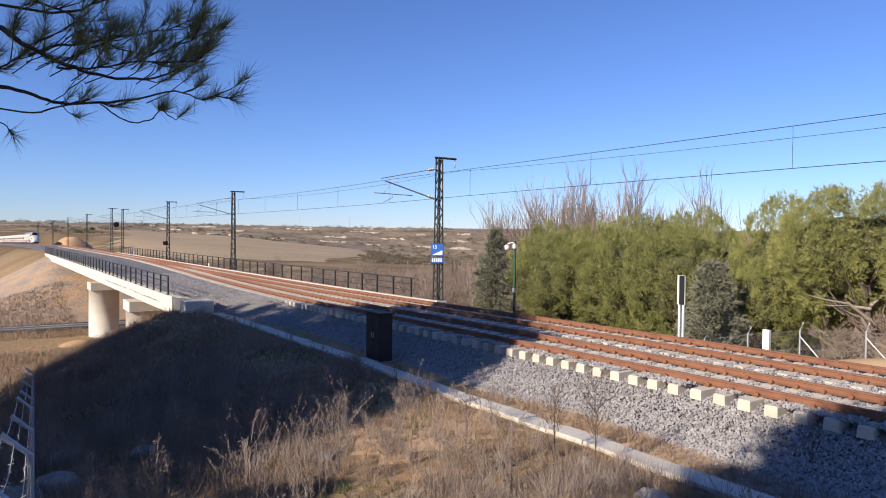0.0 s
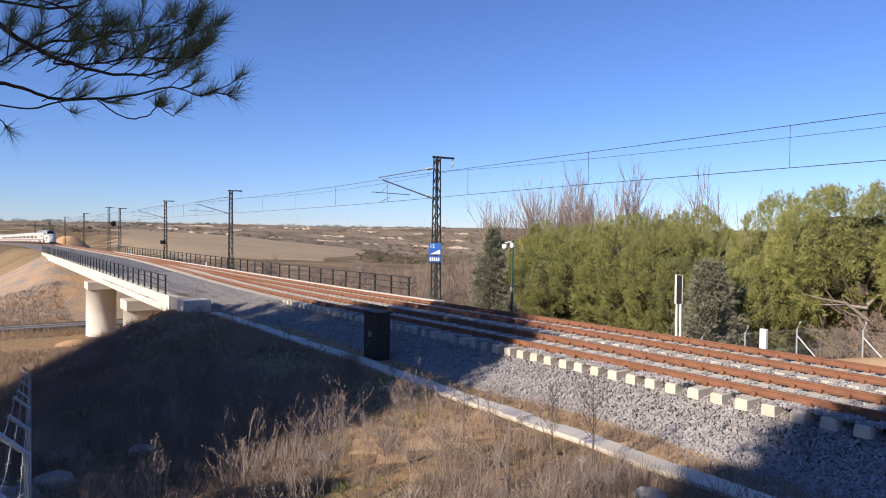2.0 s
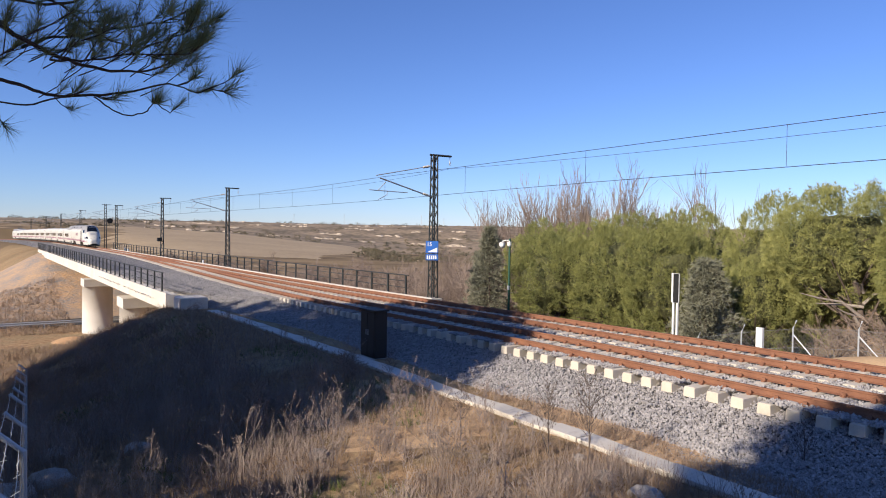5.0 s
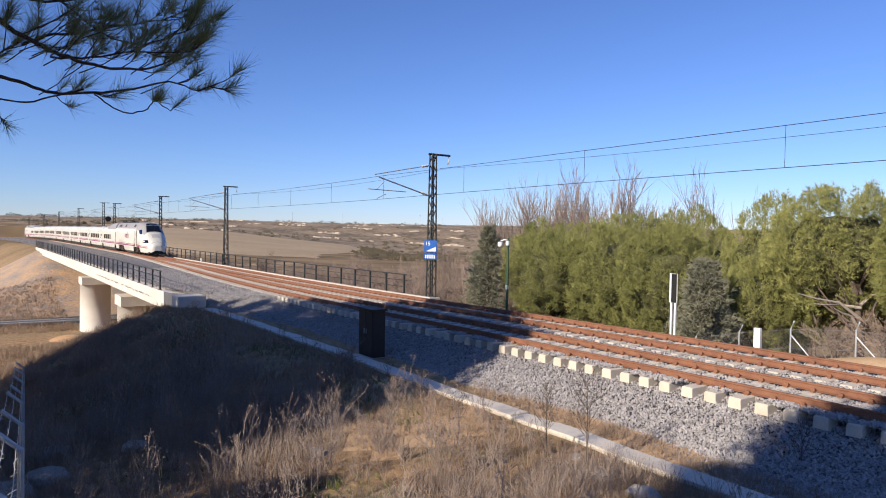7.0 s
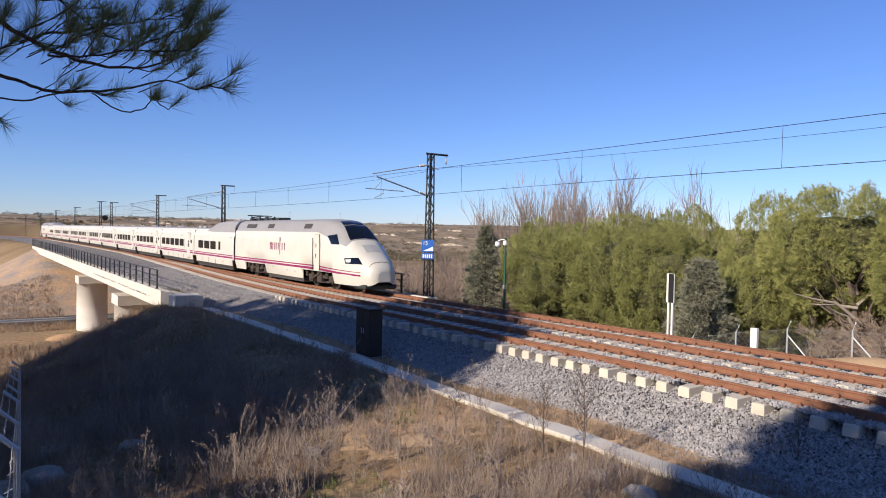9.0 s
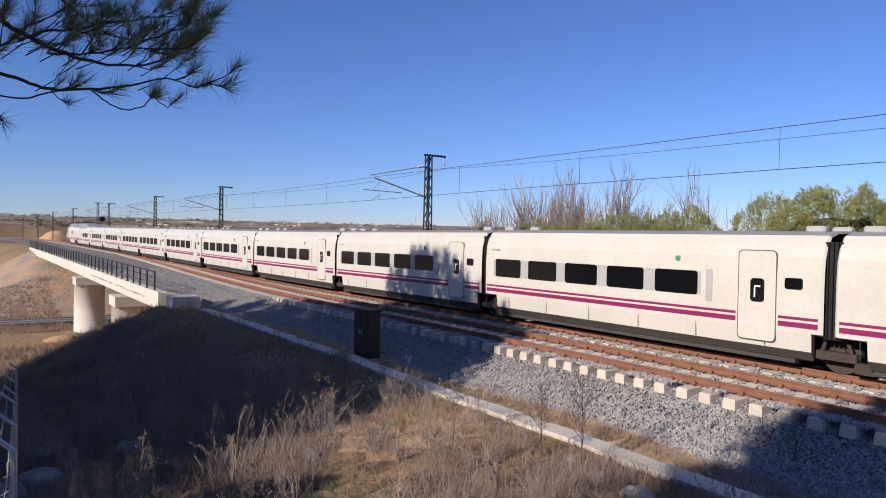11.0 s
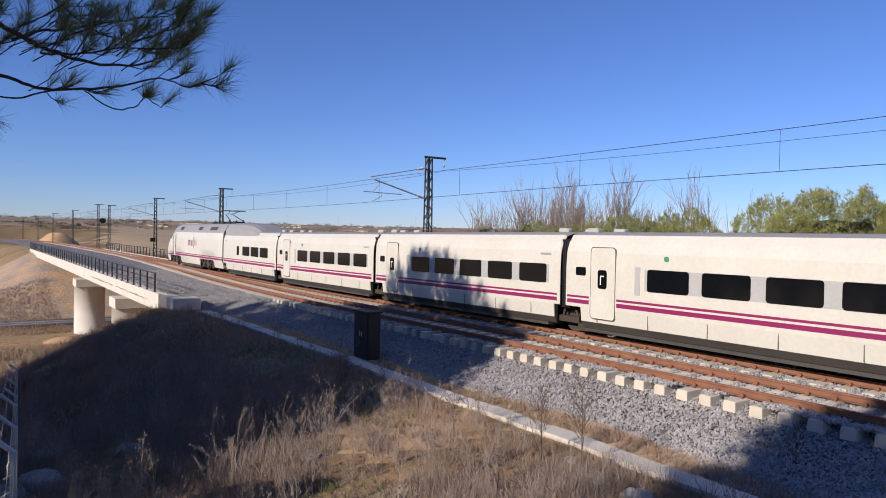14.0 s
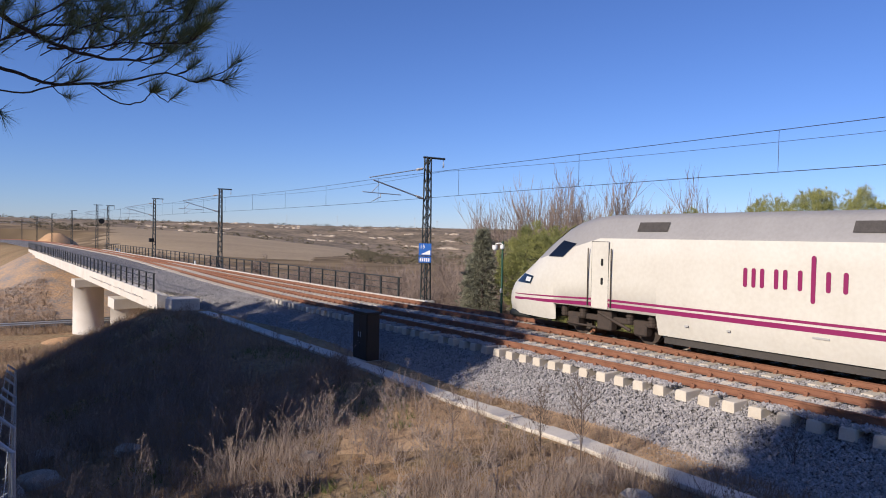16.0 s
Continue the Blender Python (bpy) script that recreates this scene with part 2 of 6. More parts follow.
def build_ground():
    def axis(lo, hi, fine_lo, fine_hi, step):
        out, v, st = [], fine_lo, step
        while v < fine_hi:
            out.append(v)
            v += step
        st = step
        while v < hi:
            out.append(v)
            st = st * 1.09 if v > 1250 else min(st * 1.09, 11.0)
            v += st
        out.append(hi)
        v, st = fine_lo, step
        left = []
        while v > lo:
            st = st * 1.09 if v < -650 else min(st * 1.09, 11.0)
            v -= st
            left.append(max(v, lo))
        return left[::-1] + out
    xs, ys = axis(-2600, 2600, -45, 45, 0.6), axis(-500, 3600, -12, 75, 0.6)
    verts = [(x, y, ground_z(x, y)) for y in ys for x in xs]
    w = len(xs)
    faces = [(j * w + i, j * w + i + 1, (j + 1) * w + i + 1, (j + 1) * w + i) for j in range(len(ys) - 1) for i in range(w - 1)]
    ob = raw("ground", verts, faces, [GROUND, RUBBLE, SAND, FIELD, SCRUBLAND], flat=False)
    for p in ob.data.polygons:
        x, y = p.center.x, p.center.y
        s, n = sn(x, y)
        if 91 < s < 131 and -30 < n < 22:
            p.material_index = 1
        elif 11.5 < s < 17.5 and 6.6 + 0.8 * noise.noise((x, y, 0)) < n < 10:
            p.material_index = 2
        elif 5.5 < s < 12.8 and 10.3 < n < 12.4:
            p.material_index = 2
        else:
            d, b = math.hypot(x, y), bearing(x, y) + 0.03 * noise.noise((x * 0.02, y * 0.02, 4.4))
            if 300 < d < 625 and -0.47 < b < -0.115 - 0.05 * smooth(420, 300, d) and n > 70:
                p.material_index = 3
            elif d >= 600:
                p.material_index = 4
    return tagged(ob, "dry winter ground of sandy soil and straw-coloured grass", "ground", kind="structure")


def ground_material():
    m = bpy.data.materials.new("ground")
    m.use_nodes = True
    nt = m.node_tree
    b = nt.nodes["Principled BSDF"]
    b.inputs["Roughness"].default_value = 1.0
    b.inputs["Specular IOR Level"].default_value = 0.1
    geo = nt.nodes.new("ShaderNodeNewGeometry")

    def tex(scale, detail=6, rough=0.6):
        t = nt.nodes.new("ShaderNodeTexNoise")
        t.inputs["Scale"].default_value, t.inputs["Detail"].default_value, t.inputs["Roughness"].default_value = scale, detail, rough
        nt.links.new(geo.outputs["Position"], t.inputs["Vector"])
        return t.outputs["Fac"]

    def ramp(src, stops):
        r = nt.nodes.new("ShaderNodeValToRGB")
        while len(r.color_ramp.elements) < len(stops):
            r.color_ramp.elements.new(0.5)
        for e, (p, c) in zip(r.color_ramp.elements, stops):
            e.position, e.color = p, (*c, 1)
        nt.links.new(src, r.inputs[0])
        return r.outputs[0]

    def mix(f, a, c):
        mx = nt.nodes.new("ShaderNodeMix")
        mx.data_type = "RGBA"
        nt.links.new(f, mx.inputs[0])
        nt.links.new(a, mx.inputs[6])
        nt.links.new(c, mx.inputs[7])
        return mx.outputs[2]
    soil = ramp(tex(2.2, 8), [(0.3, (0.20, 0.125, 0.07)), (0.5, (0.36, 0.23, 0.125)), (0.7, (0.47, 0.33, 0.19))])
    straw = ramp(tex(6, 8), [(0.3, (0.15, 0.11, 0.06)), (0.55, (0.34, 0.25, 0.14)), (0.75, (0.44, 0.34, 0.2))])
    fields = ramp(tex(0.011, 3), [(0.35, (0.13, 0.09, 0.05)), (0.44, (0.30, 0.215, 0.12)), (0.53, (0.17, 0.12, 0.07)), (0.6, (0.40, 0.29, 0.17))])
    near = mix(ramp(tex(0.35, 4), [(0.42, (0, 0, 0)), (0.6, (1, 1, 1))]), soil, straw)
    dist = nt.nodes.new("ShaderNodeVectorMath")
    dist.operation = "LENGTH"
    nt.links.new(geo.outputs["Position"], dist.inputs[0])
    rng = nt.nodes.new("ShaderNodeMapRange")
    rng.inputs["From Min"].default_value, rng.inputs["From Max"].default_value = 80, 220
    nt.links.new(dist.outputs["Value"], rng.inputs["Value"])
    nt.links.new(mix(rng.outputs[0], near, fields), b.inputs["Base Color"])
    bp = nt.nodes.new("ShaderNodeBump")
    bp.inputs["Strength"].default_value, bp.inputs["Distance"].default_value = 0.9, 0.06
    nt.links.new(tex(5, 8, 0.7), bp.inputs["Height"])
    nt.links.new(bp.outputs[0], b.inputs["Normal"])
    return m


ROCK = material("rock", (0.46, 0.42, 0.37), 0.95, 0, (0.28, 0.25, 0.22), 3, 30, 0.5, 0.6, 0.02)
SAND = material("orange_sand", (0.66, 0.45, 0.25), 0.98, 0, (0.48, 0.31, 0.17), 0.8, 14, 0.5, 0.7, 0.03)
RUBBLE = material("slope_rubble", (0.50, 0.32, 0.175), 0.98, 0, (0.25, 0.225, 0.205), 0.3, 2.6, 0.35, 1.0, 0.15)
ORANGE = material("orange_earth", (0.60, 0.36, 0.18), 0.98, 0, (0.44, 0.27, 0.14), 0.4, 4, 0.5, 0.8, 0.08)
FIELD = material("stubble_field", (0.47, 0.345, 0.195), 0.98, 0, (0.34, 0.245, 0.14), 0.02, 0.4, 0.5, 0.5, 0.1)
SCRUBLAND = material("scrubby_slope", (0.37, 0.27, 0.165), 0.98, 0, (0.13, 0.10, 0.06), 0.02, 0.14, 0.35, 0.8, 0.5)
GROUND = ground_material()
build_ground()

# ---------------------------------------------------------------- ballast, rails and sleepers
def shoulder(s):
    """The near edge of the ballast's top, its foot, and the drop between them."""
    near = loop_n(s) - 1.27
    near += (9.75 - near) * smooth(33, 45, s)
    if s > 134:
        near = 9.75 + (MAIN - 1.9 - 9.75) * smooth(134, 160, s)
    foot = near - 2.1 + 0.45 * smooth(5, 7.5, s) * (1 - smooth(11.5, 15, s))
    foot = min(near - 0.2, foot + (10.65 - foot) * smooth(27, 33, s))
    return near, foot, 0.84 - 0.44 * smooth(36, 44, s)


def build_ballast():
    # shoulder, top and far shoulder; the near shoulder follows the loop, then the main track
    bm = bmesh.new()
    rings = []
    s = -60.0
    while s < 480:
        near, foot, drop = shoulder(s)
        z = rail_z(s)
        deck = smooth(36, 44, s)
        pts = [(foot, z - 0.36 - drop * 0.85), (foot + 0.8, z - 0.36 - drop * 0.55), (near, z - 0.46 + 0.19 * deck)]
        k0, k1 = near, MAIN + 1.75
        for i in range(1, 24):
            n = k0 + (k1 - k0) * i / 24
            dip = 0.0
            if s > 25:
                dip = -0.1 * smooth(0, 1, (loop_n(s) - 1.6 - n)) if n < loop_n(s) - 1.6 else 0
            edge = 0.2 * (1 - smooth(0.0, 0.62, n - near)) * (1 - deck)
            pts.append((n, z - 0.262 + dip - edge))
        pts += [(k1, z - 0.23), (k1 + 0.5, z - 0.5), (k1 + 1.3, z - 0.95)]
        row = []
        for n, zz in pts:
            p = at(s, n, zz)
            row.append(bm.verts.new((p.x, p.y, p.z + 0.035 * noise.noise((p.x * 2.1, p.y * 2.1, 0)) + 0.02 * noise.noise((p.x * 7, p.y * 7, 5)))))
        rings.append(row)
        s += 0.35 if s < 60 else 1.5
    for a, b in zip(rings, rings[1:]):
        for i in range(len(a) - 1):
            bm.faces.new((a[i], a[i + 1], b[i + 1], b[i]))
    return thing("ballast", bm, BED, "grey crushed-stone ballast bed under the tracks", "ballast", kind="structure", flat=False)


def stone_mesh_arrays(rng, count, place):
    """Small angular stones joined into one mesh."""
    base = np.array([(1, 0, 0), (-1, 0, 0), (0, 1, 0), (0, -1, 0), (0, 0, 1), (0, 0, -1)], float)
    faces = np.array([(0, 2, 4), (2, 1, 4), (1, 3, 4), (3, 0, 4), (2, 0, 5), (1, 2, 5), (3, 1, 5), (0, 3, 5)])
    pts = place(rng, count)
    k = len(pts)
    size = rng.uniform(0.018, 0.046, (k, 1, 1)) * rng.uniform(0.55, 1.3, (k, 6, 1))
    v = base[None] * size
    a = rng.uniform(0, math.tau, k)
    b = rng.uniform(-0.8, 0.8, k)
    ca, sa, cb, sb = np.cos(a), np.sin(a), np.cos(b), np.sin(b)
    x, y, z = v[..., 0], v[..., 1], v[..., 2]
    y, z = y * cb[:, None] - z * sb[:, None], y * sb[:, None] + z * cb[:, None]
    x, y = x * ca[:, None] - y * sa[:, None], x * sa[:, None] + y * ca[:, None]
    v = np.stack([x, y, z], -1) + np.array(pts)[:, None]
    f = faces[None] + (np.arange(k) * 6)[:, None, None]
    return v.reshape(-1, 3), f.reshape(-1, 3)


def build_stones():
    rng = np.random.default_rng(5)

    def place(rng, count):
        out = []
        while len(out) < count:
            s = 4 + 36 * rng.random() ** 1.35 if len(out) < 120000 else rng.uniform(34, 66)
            near, foot, drop = shoulder(s)
            n = foot - 0.25 + (MAIN + 1.0 - foot) * (rng.random() ** 1.9)
            z, deck = rail_z(s), smooth(36, 44, s)
            if len(out) > 146000:
                s = rng.uniform(4, 30)
                near, z = loop_n(s) - 1.27, rail_z(s)
                n = near + rng.uniform(0.02, 0.45)
                if noise.noise((s * 1.7, n, 3.0)) < -0.1:
                    continue
                zz = z - 0.185
            elif n < foot:
                n -= 0.6 * rng.random() ** 2
                zz = z - 0.36 - drop * 0.85 - 0.01
            elif n < near:
                k = (n - foot) / (near - foot)
                zz = z - 0.44 + 0.17 * deck - (drop * 0.85 - 0.08) * (1 - k)
            else:
                zz = z - 0.25 - 0.19 * (1 - smooth(0.0, 0.6, n - near)) * (1 - deck)
            p = at(s, n, zz + rng.uniform(-0.015, 0.035))
            out.append((p.x, p.y, p.z))
        return out
    v, f = stone_mesh_arrays(rng, 152500, place)
    me = bpy.data.meshes.new("ballast_stones")
    me.from_pydata(v.tolist(), [], f.tolist())
    me.materials.append(STONE)
    tagged(new("ballast_stones", me), "loose grey angular ballast stones of the track bed", "ballast", kind="stuff")


RAIL = [(-0.07, -0.172), (0.07, -0.172), (0.07, -0.16), (0.012, -0.142), (0.01, -0.05), (0.036, -0.038), (0.036, -0.006), (0.028, 0),
        (-0.028, 0), (-0.036, -0.006), (-0.036, -0.038), (-0.01, -0.05), (-0.012, -0.142), (-0.07, -0.16)]


def sleeper_mesh():
    bm = bmesh.new()
    # trapezoid cross-section along the sleeper's length, x across the track
    rings = []
    for x, w, top in [(-1.32, 0.135, -0.022), (-1.3, 0.14, -0.008), (-0.5, 0.135, 0.0), (-0.35, 0.12, -0.02), (0.35, 0.12, -0.02), (0.5, 0.135, 0.0), (1.3, 0.14, -0.008), (1.32, 0.135, -0.022)]:
        rings.append([bm.verts.new(c) for c in ((x, -0.15, -0.24), (x, -w, top - 0.02), (x, -w + 0.02, top), (x, w - 0.02, top), (x, w, top - 0.02), (x, 0.15, -0.24))])
    for a, b in zip(rings, rings[1:]):
        for i in range(5):
            bm.faces.new((a[i], a[i + 1], b[i + 1], b[i]))
    bm.faces.new(rings[0])
    bm.faces.new(rings[-1][::-1])
    bmesh.ops.recalc_face_normals(bm, faces=bm.faces)
    return mesh_of("sleeper", bm, SLEEPER)


def clip_mesh():
    """The plate and the two raised clips that hold one rail: one pressed profile."""
    bm = bmesh.new()
    prof = [(-0.17, 0.0), (-0.17, 0.03), (-0.135, 0.035), (-0.13, 0.095), (-0.095, 0.095), (-0.09, 0.04), (0.09, 0.04), (0.095, 0.095), (0.13, 0.095), (0.135, 0.035), (0.17, 0.03), (0.17, 0.0)]
    a = [bm.verts.new((x, -0.045, z)) for x, z in prof]
    c = [bm.verts.new((x, 0.045, z)) for x, z in prof]
    for i in range(len(prof)):
        j = (i + 1) % len(prof)
        bm.faces.new((a[i], a[j], c[j], c[i]))
    bm.faces.new(a[::-1])
    bm.faces.new(c)
    return mesh_of("rail_clip", bm, RUST)


def build_track(name, n_of, s0, s1, label, s_sleep):
    t = tagged(empty(name), label, "railway track", "tracks")
    for side in (-1, 1):
        bm = bmesh.new()
        sweep(bm, RAIL, line_frames(s0, s1, 1.5, lambda s: (n_of(s) if callable(n_of) else n_of) + side * GAUGE / 2))
        bm.normal_update()
        for f in bm.faces:
            if f.normal.z > 0.8 and f.calc_center_median().z > rail_z(sn(f.calc_center_median().x, f.calc_center_median().y)[0]) - 0.02:
                f.material_index = 1
        part("rail", bm, [RUST, RAIL_TOP[0] if callable(n_of) else SHINE], t, "rust-brown steel rail")
    me, clip = sleeper_mesh(), clip_mesh()
    s, i = s_sleep[0], 0
    ang = math.atan2(N.y, N.x)
    rest_v, rest_f = [], []
    rot = Matrix.Rotation(ang, 4, "Z")
    rnd = random.Random(7)
    while s < s_sleep[1]:
        n = n_of(s) if callable(n_of) else n_of
        m = Matrix.Translation(on_line(s, n, -0.185)) @ Matrix.Rotation(rnd.uniform(-0.008, 0.008), 4, "Z") @ rot
        if i < 150:
            o = new("sleeper", me)
            o.parent, o.matrix_basis = t, m
            if s < 62:
                for g in (-GAUGE / 2, GAUGE / 2):
                    o = new("rail_clip", clip)
                    o.parent, o.matrix_basis = t, m @ Matrix.Translation((g, 0, 0))
        else:
            k = len(rest_v)
            rest_v += [m @ v.co for v in me.vertices]
            rest_f += [[k + j for j in p.vertices] for p in me.polygons]
        s += 0.6
        i += 1
    if rest_v:
        o = raw("sleeper_rest", rest_v, rest_f, SLEEPER)
        o.parent = t
        tagged(o, kind="stuff")
    return t


RAIL_TOP = [RUST]
build_ballast()
build_stones()
build_track("railway_track", MAIN, -60, 470, "main railway track with rusty rails on concrete sleepers", (2, 200))
build_track("railway_track", loop_n, -60, 108, "loop railway track with rusty rails and exposed concrete sleeper ends", (2, 100))


def build_channel():
    t = tagged(empty("cable_trough"), "pale concrete cable trough with flat lids beside the ballast", "cable trough", kind="structure")
    rnd = random.Random(3)
    s = -8.0
    while s < 37:
        ln = 1.0
        bm = bmesh.new()
        tilt, off = rnd.uniform(-0.012, 0.02), rnd.uniform(-0.012, 0.012)
        fr = []
        for k in (0.006, ln - 0.006):
            p = at(s + k, 10.3 + off, ground_z(*at(s + k, 10.0)[:2]) + 0.1 + tilt)
            fr.append((p, N))
        sweep(bm, [(-0.27, -0.07), (-0.27, -0.012), (-0.255, 0.0), (0.255, 0.0), (0.27, -0.012), (0.27, -0.07)], fr)
        part("lid", bm, PALE, t)
        bm = bmesh.new()
        sweep(bm, [(-0.24, -0.4), (-0.24, -0.07), (0.24, -0.07), (0.24, -0.4)], fr)
        part("trough_side", bm, CONCRETE, t)
        s += ln


build_channel()

# ---------------------------------------------------------------- the bridge
def build_bridge():
    b = tagged(empty("railway_bridge"), "pale concrete railway bridge on thick round piers", "bridge")
    s0, s1 = 41, 136
    bm = bmesh.new()
    sweep(bm, [(9.0, -0.3), (9.45, -0.3), (9.45, -0.55), (20.1, -0.55), (20.1, -0.3), (20.5, -0.3), (20.5, -0.85), (17.6, -1.15), (16.8, -1.95), (12.4, -1.95), (11.4, -1.2), (9.0, -1.0)],
          [(at(s0 + (s1 - s0) * i / 40, 0, rail_z(s0 + (s1 - s0) * i / 40) + 0.02), N) for i in range(41)])
    part("deck", bm, PALE, b)
    # the outer edge beam in cast lengths
    k = 26
    for i in range(k):
        a, c = s0 + (s1 - s0) * i / k, s0 + (s1 - s0) * (i + 1) / k
        bm = bmesh.new()
        sweep(bm, [(8.86, -1.16), (8.86, -0.2), (9.0, -0.2), (9.0, -1.16)], [(at(v, 0, rail_z(v)), N) for v in (a + 0.012, c - 0.012)])
        part("edge_panel", bm, PALE, b)
    for s, bottom in ((56.5, -7.6), (78.5, -7.8)):
        z = rail_z(s)
        bm = bmesh.new()
        for n in (10.35,):
            tube(bm, [at(s, n, bottom), at(s, n, z - 2.4)], [1.42, 1.42], 40)
        p = part("pier", bm, PALE, b, "round white concrete pier", flat=True)
        for q in p.data.polygons:
            q.use_smooth = len(q.vertices) == 4
        bm = bmesh.new()
        sweep(bm, [(8.95, -2.45), (8.95, -1.7), (17.4, -1.7), (17.4, -2.45)], [(at(s - 1.35, 0, z), N), (at(s + 1.35, 0, z), N)])
        part("pier_cap", bm, PALE, b)
        bm = bmesh.new()
        tube(bm, [at(s, 15.9, bottom), at(s, 15.9, z - 2.4)], [1.3, 1.3], 40)
        p = part("pier", bm, PALE, b, "round white concrete pier")
        for q in p.data.polygons:
            q.use_smooth = len(q.vertices) == 4
    # the near abutment with its bearing shelf and wing block
    for s, d in ((43.5, 1), (130.0, 1)):
        z = rail_z(s)
        bm = bmesh.new()
        sweep(bm, [(9.3, -2.25), (9.3, -1.45), (19.5, -1.45), (19.5, -2.25)], [(at(s - 1.6, 0, z), N), (at(s + 1.6, 0, z), N)])
        part("abutment_cap", bm, PALE, b)
        bm = bmesh.new()
        sweep(bm, [(9.9, -6.5), (9.9, -2.24), (19.2, -2.24), (19.2, -6.5)], [(at(s - 1.3, 0, z), N), (at(s + 1.3, 0, z), N)])
        part("abutment_wall", bm, PALE, b)
    bm = bmesh.new()
    m = Matrix.Translation(at(39.0, 9.7, rail_z(39) - 0.62)) @ Matrix.Rotation(math.atan2(N.y, N.x), 4, "Z")
    box(bm, -0.7, -0.75, -0.5, 0.75, 0.75, 0.36, 0.03, m)
    part("end_block", bm, PALE, b, "square pale concrete block")
    # the near edge railing, and the far one
    for n0, a, c, h, name in ((8.98, 42.5, 138, 1.12, "bridge_railing"), (20.35, 34, 136, 1.15, "bridge_railing")):
        r = tagged(empty(name), "dark grey steel railing along the edge of the bridge deck", "railing", "bridge railings")
        post_bm = bmesh.new()
        box(post_bm, -0.04, -0.055, 0, 0.04, 0.055, h)
        box(post_bm, -0.1, -0.1, 0, 0.1, 0.1, 0.02)
        me = mesh_of("post", post_bm, STEEL_DARK)
        s = a
        while s < c:
            o = new("post", me)
            o.parent = r
            o.matrix_basis = Matrix.Translation(at(s, n0, rail_z(s) - 0.2)) @ Matrix.Rotation(math.atan2(N.y, N.x), 4, "Z")
            s += 2.05
        for hh, w in ((h - 0.03, 0.035), (h * 0.68, 0.022), (h * 0.36, 0.022)):
            bm = bmesh.new()
            tube(bm, [at(a - 0.3 + (c - a) * i / 24, n0, rail_z(a + (c - a) * i / 24) - 0.2 + hh) for i in range(25)], w, 6)
            part("rail", bm, STEEL_DARK, r)
    # far kerb along the ballast
    bm = bmesh.new()
    sweep(bm, [(19.85, -0.6), (19.85, -0.12), (20.08, -0.12), (20.08, -0.6)], [(at(30.5 + 104 * i / 30, 0, rail_z(30.5 + 104 * i / 30)), N) for i in range(31)])
    part("kerb", bm, PALE, b, "pale concrete ballast kerb")


build_bridge()

# ---------------------------------------------------------------- catenary
MASTS = [-12.0, 32.8, 71.3, 101.3, 139.5, 187, 224, 260, 305]


